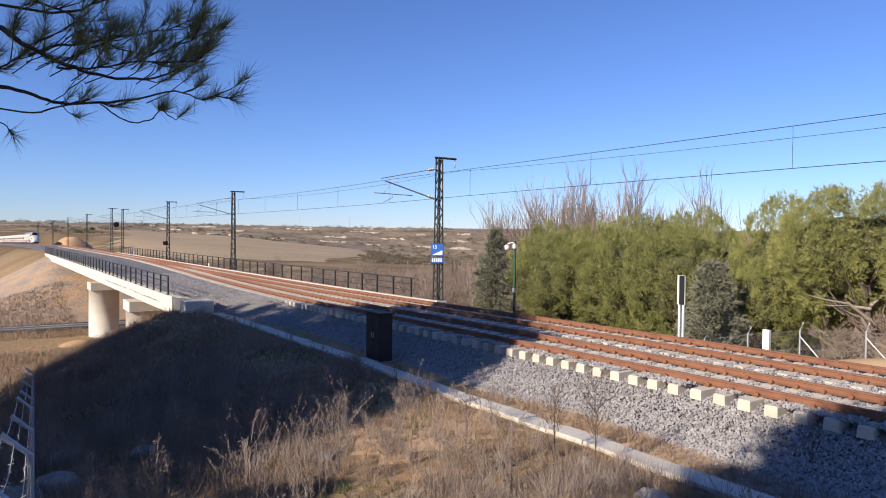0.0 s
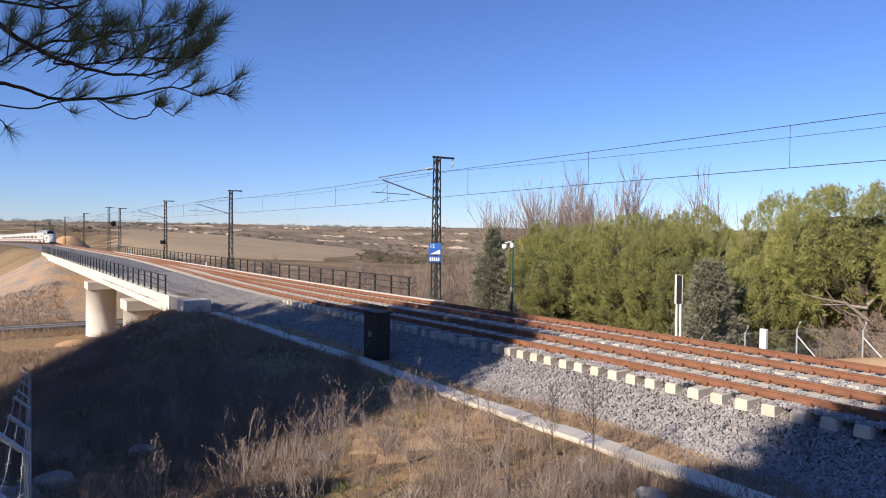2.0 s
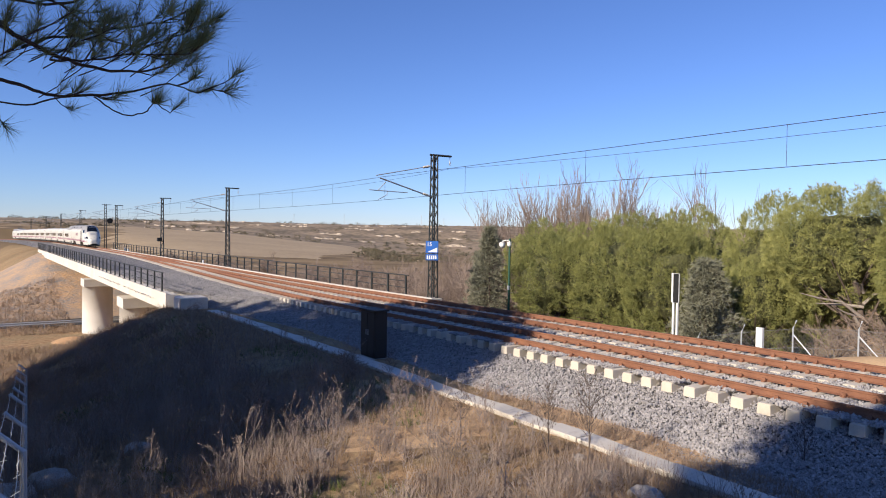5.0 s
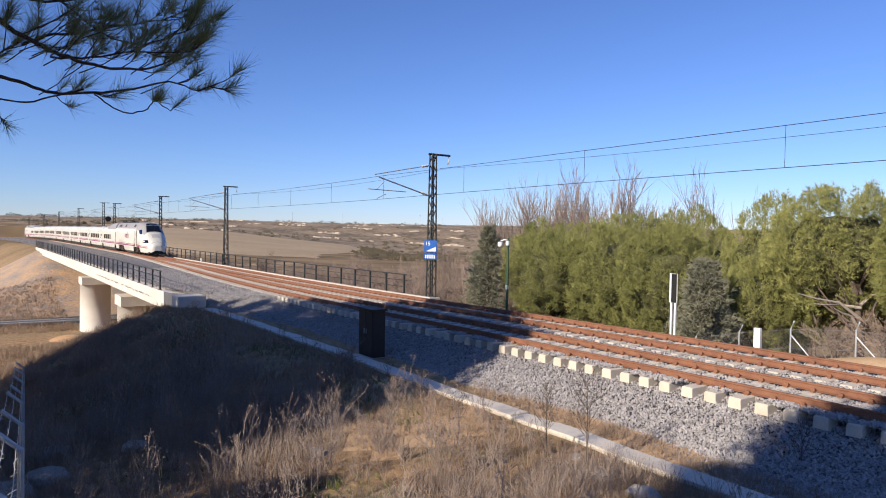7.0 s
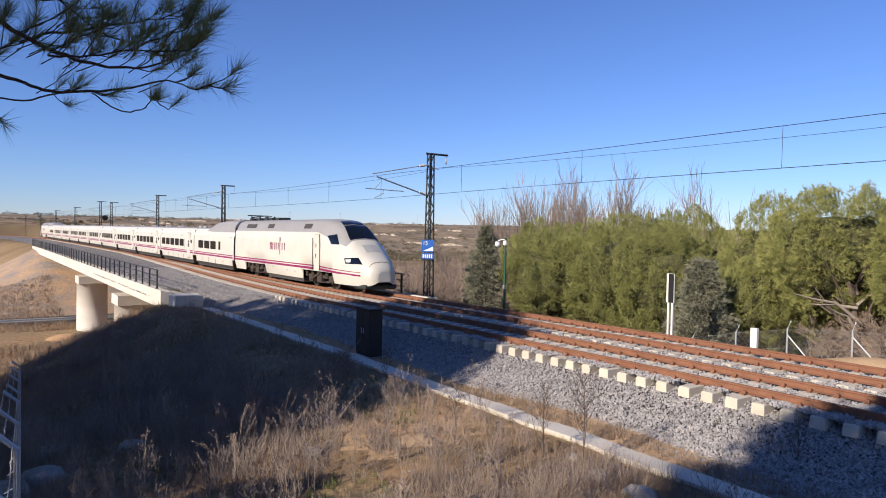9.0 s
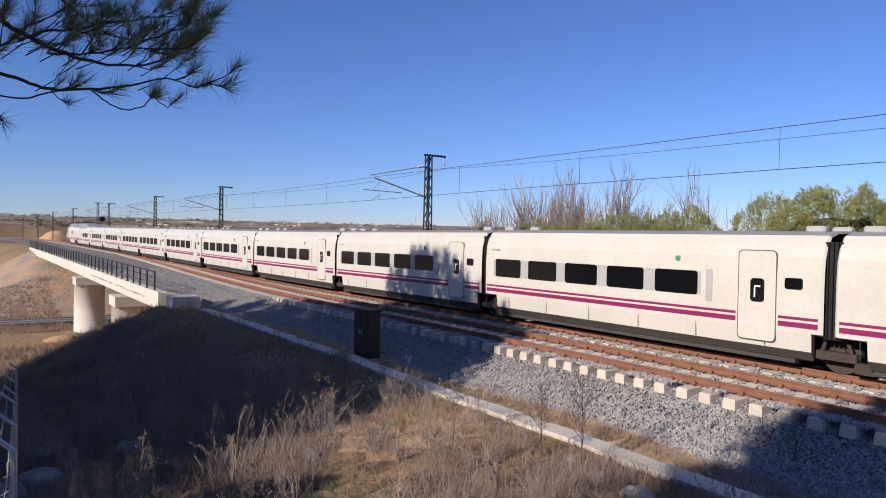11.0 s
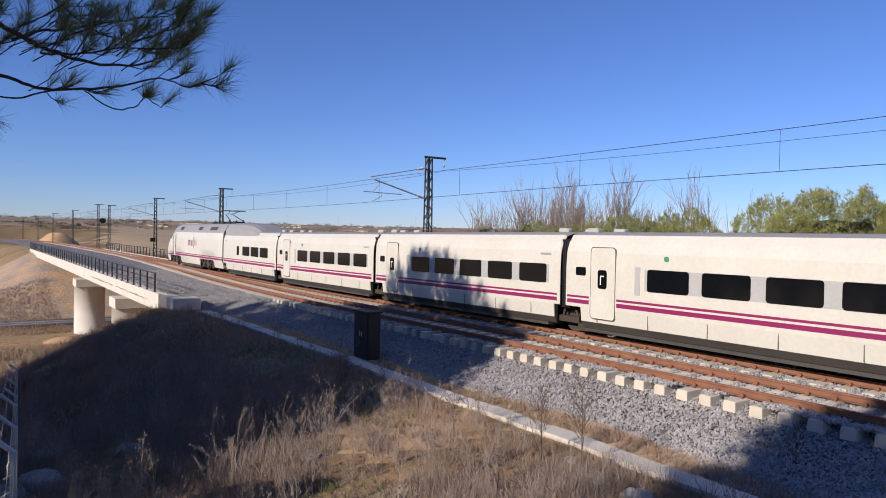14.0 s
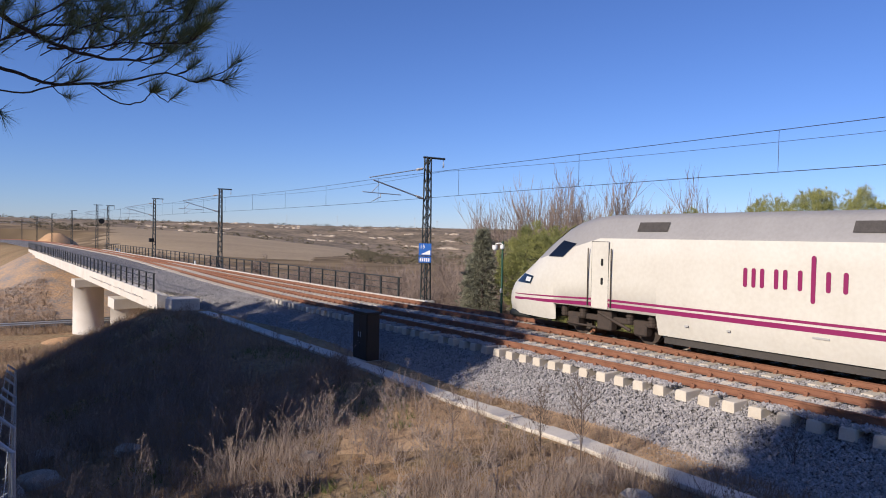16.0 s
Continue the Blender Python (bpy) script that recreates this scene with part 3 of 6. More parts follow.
def build_mast(s, n, height, side, base, label, sign=False, arm=True):
    t = tagged(empty("catenary_mast"), label, "mast", "catenary masts")
    z = rail_z(s)
    o = at(s, n)
    ax, ay = N * -side, U
    wa = lambda h: (0.20 - 0.07 * h / height)
    wb = lambda h: (0.19 - 0.06 * h / height)
    for a in (-1, 1):
        for b in (-1, 1):
            lo, hi = o + ax * a * wa(0) + ay * b * wb(0), o + ax * a * wa(height) + ay * b * wb(height)
            bm = bmesh.new()
            bar(bm, lo + Vector((0, 0, z + base)), hi + Vector((0, 0, z + base + height)), 0.042)
            part("upright", bm, STEEL_DARK, t)
    bm = bmesh.new()
    k = max(8, int(height / 0.5))
    for i in range(k):
        h0, h1 = height * i / k, height * (i + 1) / k
        f = 1 if i % 2 else -1
        for b in (-1, 1):
            bar(bm, o + ax * f * wa(h0) + ay * b * wb(h0) + Vector((0, 0, z + base + h0)), o - ax * f * wa(h1) + ay * b * wb(h1) + Vector((0, 0, z + base + h1)), 0.024)
            bar(bm, o + ax * b * wa(h0) + ay * f * wb(h0) + Vector((0, 0, z + base + h0)), o + ax * b * wa(h1) - ay * f * wb(h1) + Vector((0, 0, z + base + h1)), 0.024)
    part("lattice", bm, STEEL_DARK, t)
    top = o + Vector((0, 0, z + base + height))
    bm = bmesh.new()
    bar(bm, top + ax * 0.3, top - ax * 1.15, 0.06)
    part("top_arm", bm, STEEL_DARK, t)
    bm = bmesh.new()
    p = top - ax * 1.05
    tube(bm, [p, p + Vector((0, 0, -0.5))], 0.02, 6)
    for q in (0.3, 0.38, 0.46):
        tube(bm, [p + Vector((0, 0, -q)), p + Vector((0, 0, -q - 0.05))], 0.05, 8)
    part("insulator", bm, GALV, t)
    bm = bmesh.new()
    box(bm, -0.4, -0.4, -0.9, 0.4, 0.4, 0.12, 0.04, Matrix.Translation(o + Vector((0, 0, z + base))) @ Matrix.Rotation(math.atan2(N.y, N.x), 4, "Z"))
    part("footing", bm, CONCRETE, t)
    if arm:
        c = tagged(empty("cantilever"))
        c.parent = t
        reach = abs(n - MAIN)
        up1, low = z + 7.08, z + 5.36
        a1 = o + ax * 0.2 + Vector((0, 0, up1))
        tip = o + ax * (reach + 0.35) + Vector((0, 0, z + 6.36))
        b1 = o + ax * 0.2 + Vector((0, 0, low))
        bm = bmesh.new()
        bar(bm, a1, tip, 0.03, 6)
        part("stay_tube", bm, GALV, c)
        bm = bmesh.new()
        bar(bm, b1, tip - ax * 0.25 + Vector((0, 0, -0.12)), 0.04, 6)
        part("strut_tube", bm, GALV, c)
        bm = bmesh.new()
        r0 = o + ax * (reach * 0.52) + Vector((0, 0, z + 5.52))
        r1 = o + ax * (reach + 0.75) + Vector((0, 0, z + 5.58))
        bar(bm, r0, r1, 0.026, 6)
        bar(bm, r1 - ax * 0.55, tip - ax * 0.6 + Vector((0, 0, -0.32)), 0.02, 6)
        bar(bm, o + ax * (reach * 0.9) + Vector((0, 0, z + 5.52)), o + ax * (reach * 0.9) + Vector((0, 0, z + 5.32)), 0.02, 6)
        bar(bm, o + ax * (reach * 0.9) + Vector((0, 0, z + 5.36)), o + ax * (reach + 0.2) + Vector((0, 0, z + 5.08)), 0.02, 6)
        part("register_arm", bm, GALV, c)
        for q, d in ((a1, (tip - a1).normalized()), (b1, (tip - b1).normalized())):
            bm = bmesh.new()
            for j in range(6):
                tube(bm, [q + d * (0.15 + 0.07 * j), q + d * (0.19 + 0.07 * j)], 0.07, 8)
            part("insulator", bm, PALE, c)
    if sign:
        # blue gradient plates; the writing below is too small to be sure of but for the figure
        for zz0, zz1, nm in ((2.2, 2.88, "gradient_plate"), (1.8, 2.14, "distance_plate")):
            bm = bmesh.new()
            m = Matrix.Translation(o + U * -0.0 + Vector((0, 0, z))) @ SIGN_TURN
            box(bm, -0.36, -0.32, zz0, 0.36, -0.29, zz1, 0.01, m)
            pl = part(nm, bm, BLUE, t, "blue enamelled plate with white marks")
            bm = bmesh.new()
            if nm == "gradient_plate":
                vs = [bm.verts.new(m @ Vector(c)) for c in ((-0.26, -0.326, 2.26), (0.30, -0.326, 2.26), (0.30, -0.326, 2.52))]
                bm.faces.new(vs)
            else:
                for i in range(5):
                    x = -0.29 + i * 0.12
                    box(bm, x, -0.33, 1.87, x + 0.07, -0.324, 2.07, 0, m)
            part("white_marks", bm, WHITE, pl)
            if nm == "gradient_plate":
                cu = bpy.data.curves.new("figure", "FONT")
                cu.body, cu.size, cu.extrude = "15", 0.3, 0.002
                cu.materials.append(WHITE)
                f = new("figure", cu)
                f.parent = pl
                f.matrix_basis = m @ Matrix.Translation((-0.3, -0.328, 2.6)) @ Matrix.Rotation(math.pi / 2, 4, "X")
    return t


# the plates face along the line, towards trains that come up to the mast
SIGN_TURN = Matrix.Rotation(radians(-12), 4, "Z")
for i, s in enumerate(MASTS):
    build_mast(s, 21.4 if i < 4 else 21.6, 8.15, 1, -0.45, "dark steel lattice mast carrying blue plates and a catenary bracket" if i == 1 else "dark steel lattice mast with a catenary bracket", sign=(i == 1))


def catenary_wires():
    w = tagged(empty("catenary_wires"), "thin dark overhead wires with droppers between the masts", "overhead wire")
    mess, cont, feed = [], [], []
    for a, b in zip(MASTS, MASTS[1:]):
        for i in range(12):
            k = i / 12
            s = a + (b - a) * k
            sag = 4 * k * (1 - k)
            stag = 0.2 * (1 - 2 * k) * (1 if MASTS.index(a) % 2 else -1)
            mess.append((s, on_line(s, MAIN + stag, 6.33 - 0.12 * sag * ((b - a) / 45) ** 2)))
            cont.append((s, on_line(s, MAIN + stag, 5.08)))
            feed.append((s, on_line(s, 22.5, 7.0 - 0.45 * sag * ((b - a) / 45) ** 2)))
    for nm, pts, r in (("messenger_wire", mess, 0.010), ("contact_wire", cont, 0.010), ("feeder_wire", feed, 0.008)):
        bm = bmesh.new()
        tube(bm, [p for _, p in pts], r, 5)
        part(nm, bm, WIRE, w)
    for (s, a), (_, b) in list(zip(mess, cont))[2:70:2]:
        bm = bmesh.new()
        tube(bm, [a, b], 0.007, 4)
        part("dropper", bm, WIRE, w)


catenary_wires()

# ---------------------------------------------------------------- things beside the line
TURN = Matrix.Rotation(math.atan2(N.y, N.x), 4, "Z")


def stand(s, n, z=None):
    p = at(s, n)
    return Matrix.Translation((p.x, p.y, ground_z(p.x, p.y) if z is None else z)) @ TURN


def cabinet():
    t = tagged(empty("trackside_cabinet", stand(20.7, 11.15, -0.78)), "tall dark brown steel trackside cabinet beside the ballast", "cabinet")
    bm = bmesh.new()
    box(bm, -0.22, -0.5, 0.06, 0.24, 0.5, 1.62, 0.015)
    part("body", bm, CABINET, t)
    bm = bmesh.new()
    box(bm, -0.28, -0.55, 1.62, 0.3, 0.55, 1.68, 0.012)
    part("lid", bm, CABINET, t)
    for y0, y1 in ((-0.47, -0.01), (0.01, 0.47)):
        bm = bmesh.new()
        box(bm, -0.245, y0, 0.16, -0.215, y1, 1.56, 0.006)
        d = part("door", bm, CABINET, t)
        bm = bmesh.new()
        box(bm, -0.262, y0 + 0.04 if y0 > 0 else y1 - 0.08, 0.82, -0.24, y0 + 0.08 if y0 > 0 else y1 - 0.04, 1.0, 0.004)
        part("handle", bm, GALV, d)
    bm = bmesh.new()
    box(bm, -0.3, -0.56, -0.3, 0.32, 0.56, 0.07, 0.02)
    part("plinth", bm, CONCRETE, t)


def lamp_pole():
    z = rail_z(25) - 0.55
    t = tagged(empty("camera_pole", stand(25.2, 20.7, z)), "green steel pole with two small white cameras on top", "pole")
    bm = bmesh.new()
    tube(bm, [(0, 0, -0.3), (0, 0, 3.6)], [0.055, 0.05], 10)
    part("post", bm, GREENPOLE, t)
    for y, z0, r in ((-0.12, 3.42, 0.1), (0.42, 3.38, 0.13)):
        bm = bmesh.new()
        bmesh.ops.create_uvsphere(bm, u_segments=14, v_segments=8, radius=r, matrix=Matrix.Translation((-0.12, y, z0 - 0.1)))
        tube(bm, [(-0.12, y, z0 - 0.1), (-0.12, y, z0 + 0.03)], r * 0.95, 14)
        part("camera_housing", bm, WHITE, t, "white rounded housing")
    bm = bmesh.new()
    tube(bm, [(0, 0, 3.5), (-0.06, 0.2, 3.52), (-0.1, 0.42, 3.46)], 0.025, 6)
    tube(bm, [(0, 0, 3.48), (-0.12, -0.12, 3.45)], 0.025, 6)
    part("bracket", bm, WHITE, t)
    bm = bmesh.new()
    box(bm, -0.08, -0.05, 1.2, 0.05, 0.05, 1.4, 0.01)
    part("junction_box", bm, GALV, t)


def marker_board():
    z = rail_z(15.5) - 0.5
    t = tagged(empty("marker_board", stand(15.56, 20.3, z)), "tall white twin-post marker board with a black stripe", "marker")
    for y in (-0.07, 0.09):
        bm = bmesh.new()
        box(bm, -0.035, y - 0.035, -0.3, 0.035, y + 0.035, 1.42, 0.006)
        part("post", bm, WHITE, t)
    bm = bmesh.new()
    box(bm, -0.06, -0.16, 1.38, -0.01, 0.16, 2.4, 0.01)
    b = part("board", bm, WHITE, t)
    bm = bmesh.new()
    box(bm, -0.068, -0.15, 1.39, -0.055, 0.07, 2.39)
    part("stripe", bm, RUBBER, b, "black vertical stripe")


def white_post(s, n, w, h, label, z=None):
    t = tagged(empty("marker_post", stand(s, n, z)), label, "marker post", "white marker posts")
    bm = bmesh.new()
    box(bm, -w * 0.6, -w, -0.3, w * 0.6, w, h, 0.015)
    part("post", bm, WHITE, t)
    return t


MESH = material("fence_mesh", (0.22, 0.23, 0.24), 0.6, 0.3, (0.15, 0.155, 0.16), 5, 50, 0.5, 0)


def chain_fence():
    t = tagged(empty("chain_link_fence"), "grey chain-link fence with bent-topped steel posts", "fence")
    line = [(3, 23.2), (6, 23.1), (8.4, 23.0), (10.7, 22.9), (12.8, 22.9), (14.7, 22.9), (16.5, 22.9), (17.9, 22.9), (19.2, 23.0), (20.4, 23.1), (22.5, 23.2), (24.6, 23.4), (27, 23.6)]
    tops = []
    for s, n in line:
        p = at(s, n)
        z = ground_z(p.x, p.y)
        bm = bmesh.new()
        tube(bm, [(p.x, p.y, z - 0.3), (p.x, p.y, z + 1.3), tuple(p + N * 0.2 + Vector((0, 0, z + 1.55)))], 0.028, 8)
        part("post", bm, GALV, t)
        tops.append((p, z))
    for i in (3, 4):
        p, z = tops[i]
        q = p - U * 1.1
        bm = bmesh.new()
        bar(bm, (p.x, p.y, z + 1.1), (q.x, q.y, z), 0.022, 6)
        part("stay", bm, GALV, t)
    for (p, z), (q, w) in zip(tops, tops[1:]):
        bm = bmesh.new()
        ln = (q - p).length
        k = int(ln / 0.11)
        h = 1.3
        m = int(h / 0.11)

        def g(a, b):
            v = p.lerp(q, a / k)
            return Vector((v.x, v.y, z + (w - z) * a / k + 0.02 + (h - 0.04) * b / m))
        for a in range(-m, k):
            for dr in (1, -1):
                a0, b0 = max(a, 0), max(-a, 0)
                a1 = min(a + m, k)
                b1 = a1 - a
                if dr > 0:
                    bar(bm, g(a0, b0), g(a1, b1), 0.002, 3)
                else:
                    bar(bm, g(a0, m - b0), g(a1, m - b1), 0.002, 3)
        for b in (0, m / 2, m):
            bar(bm, g(0, b), g(k, b), 0.006, 3)
        part("mesh_panel", bm, MESH, t, "chain-link wire mesh")


def barbed_fence():
    t = tagged(empty("barbed_wire_fence"), "grey steel fence with slanted arms and barbed wire", "fence")
    posts = []
    for i in range(-1, 7):
        d = 8.2 + 3.55 * i
        x = -0.594 * d + 0.022 * i
        y = d
        g = ground_z(x, y)
        z = (1.62, 0.87, 0.13, -0.42, -1.1, -1.6, -2.1, -2.6)[i + 1]
        posts.append((Vector((x, y, g)), z))
    arm = Vector((-0.28, -0.12, 0.27))
    for p, z in posts:
        bm = bmesh.new()
        tube(bm, [(p.x, p.y, p.z - 0.3), (p.x, p.y, z), tuple(Vector((p.x, p.y, z)) + arm)], 0.04, 10)
        part("post", bm, GALV, t)
    rnd = random.Random(4)
    for k in (0.15, 0.55, 0.95):
        bm = bmesh.new()
        for (p, z), (q, w) in zip(posts, posts[1:]):
            a, b = Vector((p.x, p.y, z)) + arm * k, Vector((q.x, q.y, w)) + arm * k
            pts = [a.lerp(b, j / 10) + Vector((0, 0, -0.12 * 4 * (j / 10) * (1 - j / 10))) for j in range(11)]
            tube(bm, pts, 0.0045, 4)
            for j in range(1, 10):
                v = Vector((rnd.uniform(-1, 1), rnd.uniform(-1, 1), rnd.uniform(-1, 1))).normalized() * 0.035
                bar(bm, pts[j] - v, pts[j] + v, 0.004, 3)
        part("barbed_wire", bm, GALV, t)
    for (p, z), (q, w) in zip(posts, posts[1:]):
        bm = bmesh.new()
        for j in range(17):
            a = Vector((p.x, p.y, p.z)).lerp(Vector((q.x, q.y, q.z)), j / 17)
            b = Vector((p.x, p.y, z)).lerp(Vector((q.x, q.y, w)), j / 17)
            bar(bm, a, b, 0.003, 3)
        for j in range(12):
            bar(bm, Vector((p.x, p.y, p.z)).lerp(Vector((p.x, p.y, z)), j / 11), Vector((q.x, q.y, q.z)).lerp(Vector((q.x, q.y, w)), j / 11), 0.003, 3)
        part("mesh_panel", bm, MESH, t, "woven wire mesh")


def road_and_guardrail():
    # the road under the bridge runs across the line
    bm = bmesh.new()
    rings = []
    for i in range(60):
        n = -60 + i * 2.2
        row = []
        for s in (85.0, 87, 89, 91.0):
            p = at(s, n)
            row.append(bm.verts.new((p.x, p.y, -7.24)))
        rings.append(row)
    for a, b in zip(rings, rings[1:]):
        for i in range(3):
            bm.faces.new((a[i], a[i + 1], b[i + 1], b[i]))
    thing("road", bm, ASPHALT, "narrow grey asphalt road under the bridge", "road", kind="structure")
    t = tagged(empty("guardrail"), "galvanised steel guardrail beside the road under the bridge", "guardrail")
    bm = bmesh.new()
    prof = [(0, 0.42), (0.05, 0.47), (0.0, 0.55), (0.0, 0.6), (0.05, 0.68), (0, 0.74), (-0.02, 0.74), (0.03, 0.68), (-0.02, 0.6), (-0.02, 0.55), (0.03, 0.47), (-0.02, 0.42)]
    z0 = -7.3
    fr = [(at(84.0, -40 + 3.0 * i, z0), -U) for i in range(30)]
    sweep(bm, prof, fr)
    part("beam", bm, GALV, t)
    pb = bmesh.new()
    box(pb, -0.05, -0.06, -0.4, 0.05, 0.06, 0.72)
    me = mesh_of("post", pb, GALV)
    for i in range(42):
        o = new("post", me)
        o.parent = t
        o.matrix_basis = Matrix.Translation(at(84.1, -40 + 2.0 * i, z0)) @ TURN


def signals():
    t = tagged(empty("railway_signal"), "dark steel signal mast with a black round signal head", "signal")
    o = at(143.7, 20.4, rail_z(143.7))
    bm = bmesh.new()
    for a in (-0.2, 0.2):
        for b in (-0.16, 0.16):
            bar(bm, o + N * a + U * b + Vector((0, 0, -0.6)), o + N * a * 0.7 + U * b * 0.7 + Vector((0, 0, 8.0)), 0.05)
    for i in range(16):
        f = 1 if i % 2 else -1
        bar(bm, o + N * 0.18 * f + Vector((0, 0, i * 0.5)), o - N * 0.18 * f + Vector((0, 0, i * 0.5 + 0.5)), 0.03)
    part("mast", bm, STEEL_DARK, t)
    bm = bmesh.new()
    tube(bm, [o + N * 0.75 - U * 0.3 + Vector((0, 0, 4.9)), o + N * 0.75 - U * 0.2 + Vector((0, 0, 4.9))], 0.5, 18)
    bar(bm, o + Vector((0, 0, 4.9)), o + N * 0.75 - U * 0.2 + Vector((0, 0, 4.9)), 0.04)
    part("signal_head", bm, RUBBER, t)
    bm = bmesh.new()
    bar(bm, o + Vector((0, 0, 7.9)) - N * 0.6, o + Vector((0, 0, 7.9)) + N * 1.0, 0.05)
    part("top_arm", bm, STEEL_DARK, t)
    # black box on the third mast of the bridge
    t = tagged(empty("signal_box"), "small black equipment box fixed to a lattice mast", "equipment box")
    bm = bmesh.new()
    q = at(101.0, 21.0, rail_z(101) + 1.75)
    box(bm, -0.3, -0.35, 0, 0.3, 0.35, 0.5, 0.02, Matrix.Translation(q) @ TURN)
    part("housing", bm, RUBBER, t)


def mound(name, label, c, r, h, mat, seed, stretch=(1, 1)):
    bm = bmesh.new()
    k, m = 26, 10
    z0 = ground_z(*c)
    rows = []
    for j in range(m + 1):
        row = []
        for i in range(k):
            a = math.tau * i / k
            rr = r * j / m * (1 + 0.22 * noise.noise((math.cos(a) * 1.3, math.sin(a) * 1.3, seed)))
            x, y = c[0] + math.cos(a) * rr * stretch[0], c[1] + math.sin(a) * rr * stretch[1]
            f = (1 - (j / m) ** 2)
            z = ground_z(x, y) - 0.15 + h * f * (1 + 0.25 * noise.noise((x * 0.5 / max(1, r / 4), y * 0.5 / max(1, r / 4), seed)))
            row.append(bm.verts.new((x, y, z)))
        rows.append(row)
    for a, b in zip(rows, rows[1:]):
        for i in range(k):
            bm.faces.new((a[i], a[(i + 1) % k], b[(i + 1) % k], b[i]))
    bmesh.ops.remove_doubles(bm, verts=bm.verts, dist=0.001)
    bmesh.ops.recalc_face_normals(bm, faces=bm.faces)
    return thing(name, bm, mat, label, "earth bank", kind="structure", flat=False)


def rocks():
    rnd = random.Random(12)
    for s, n, r in ((14.6, 0.4, 0.55), (15.3, 1.2, 0.4), (16.0, 2.9, 0.3), (12.6, 5.6, 0.22), (9.3, 9.4, 0.14), (17.5, 1.5, 0.35), (7.4, 9.0, 0.28), (8.4, 9.1, 0.2)):
        p = at(s, n)
        bm = bmesh.new()
        bmesh.ops.create_icosphere(bm, subdivisions=2, radius=r)
        for v in bm.verts:
            v.co *= 1 + 0.35 * noise.noise(v.co * 2.3 / r + Vector((s, n, 0)))
            v.co.z *= 0.55
            v.co += Vector((p.x, p.y, ground_z(p.x, p.y) + r * 0.12))
        thing("rock", bm, ROCK, "pale grey limestone rock lying in dry grass", "rock", "rocks in the grass")


cabinet()
lamp_pole()
marker_board()
white_post(12.46, 20.4, 0.11, 0.86, "short white square post beside the track", rail_z(12.5) - 0.5)
for q in (118.5, 124.0, 126.5):
    white_post(q, 20.9, 0.16, 1.0, "small white post beside the far end of the bridge")
white_post(75.8, 20.15, 0.1, 0.75, "short post with a yellow top beside the bridge railing", rail_z(75.8) - 0.55)
chain_fence()
barbed_fence()
road_and_guardrail()
signals()
CUTTING = (-134.0, 253.0)
mound("sand_bank", "low bank of bare orange sand beside the fence", tuple(at(8.6, 22.3)[:2]), 3.9, 0.62, SAND, 2.0, (1.0, 0.8))
mound("earth_cutting", "bare orange earth bank beside the far curve", CUTTING, 9.5, 6.8, ORANGE, 5.0, (1.0, 1.0))
mound("earth_patch", "bare orange earth at the foot of the pier", tuple(at(73.5, 7.6)[:2]), 2.2, 0.5, ORANGE, 8.0)
mound("earth_patch", "bare reddish earth slope in the valley", tuple(at(52, 62)[:2]), 7, 2.2, ORANGE, 9.0)
rocks()

# ---------------------------------------------------------------- plants
def tuft_arrays(rng, centres, normals, length, width, blades, spread):
    """Bunches of narrow leaves: one thin triangle each, pointing out along its bunch's direction."""
    k = len(centres)
    c = np.repeat(np.asarray(centres, float), blades, 0)
    n = np.repeat(np.asarray(normals, float), blades, 0)
    d = n + rng.normal(0, spread, (k * blades, 3))
    d /= np.linalg.norm(d, axis=1, keepdims=True) + 1e-9
    ln = (length * rng.uniform(0.6, 1.25, (k * blades, 1)))
    side = np.cross(d, rng.normal(0, 1, (k * blades, 3)))
    side /= np.linalg.norm(side, axis=1, keepdims=True) + 1e-9
    w = width * rng.uniform(0.7, 1.3, (k * blades, 1))
    base = c + d * ln * 0.05
    v = np.stack([base - side * w, base + side * w, base + d * ln], 1)
    return v.reshape(-1, 3)


def tri_object(name, v, mat):
    me = bpy.data.meshes.new(name)
    k = len(v) // 3
    me.vertices.add(len(v))
    me.vertices.foreach_set("co", np.asarray(v, np.float32).ravel())
    me.loops.add(len(v))
    me.loops.foreach_set("vertex_index", np.arange(len(v), dtype=np.int32))
    me.polygons.add(k)
    me.polygons.foreach_set("loop_start", np.arange(0, len(v), 3, dtype=np.int32))
    me.materials.append(mat)
    me.update(calc_edges=True)
    return new(name, me)


def branches(bm, rnd, p, d, length, radius, depth, tips, spread=0.5, rise=0.15, kids=(2, 4), sides=4, shrink=0.66, least=0.004):
    k = 4
    pts, rad = [p], [radius]
    q, v = p.copy(), d.copy()
    for i in range(k):
        v = (v + Vector((rnd.gauss(0, 0.12), rnd.gauss(0, 0.12), rnd.gauss(0, 0.08) + rise * 0.25))).normalized()
        q = q + v * length / k
        pts.append(q.copy())
        rad.append(radius * (1 - 0.55 * (i + 1) / k))
    tube(bm, pts, rad, sides if radius > 0.02 else 3, caps=False)
    if depth == 0:
        tips.append((q.copy(), v.copy()))
        return
    for j in range(rnd.randint(*kids)):
        f = rnd.uniform(0.35, 1.0)
        i = min(k - 1, int(f * k))
        b = pts[i].lerp(pts[i + 1], f * k - i) if i < k else pts[-1]
        nd = (v + Vector((rnd.gauss(0, spread), rnd.gauss(0, spread), rnd.gauss(0, spread * 0.5) + rise))).normalized()
        branches(bm, rnd, b, nd, length * shrink * rnd.uniform(0.75, 1.2), max(rad[min(i, 3)] * 0.6, least), depth - 1, tips, spread, rise, kids, sides, shrink, least)
    tips.append((q.copy(), v.copy()))


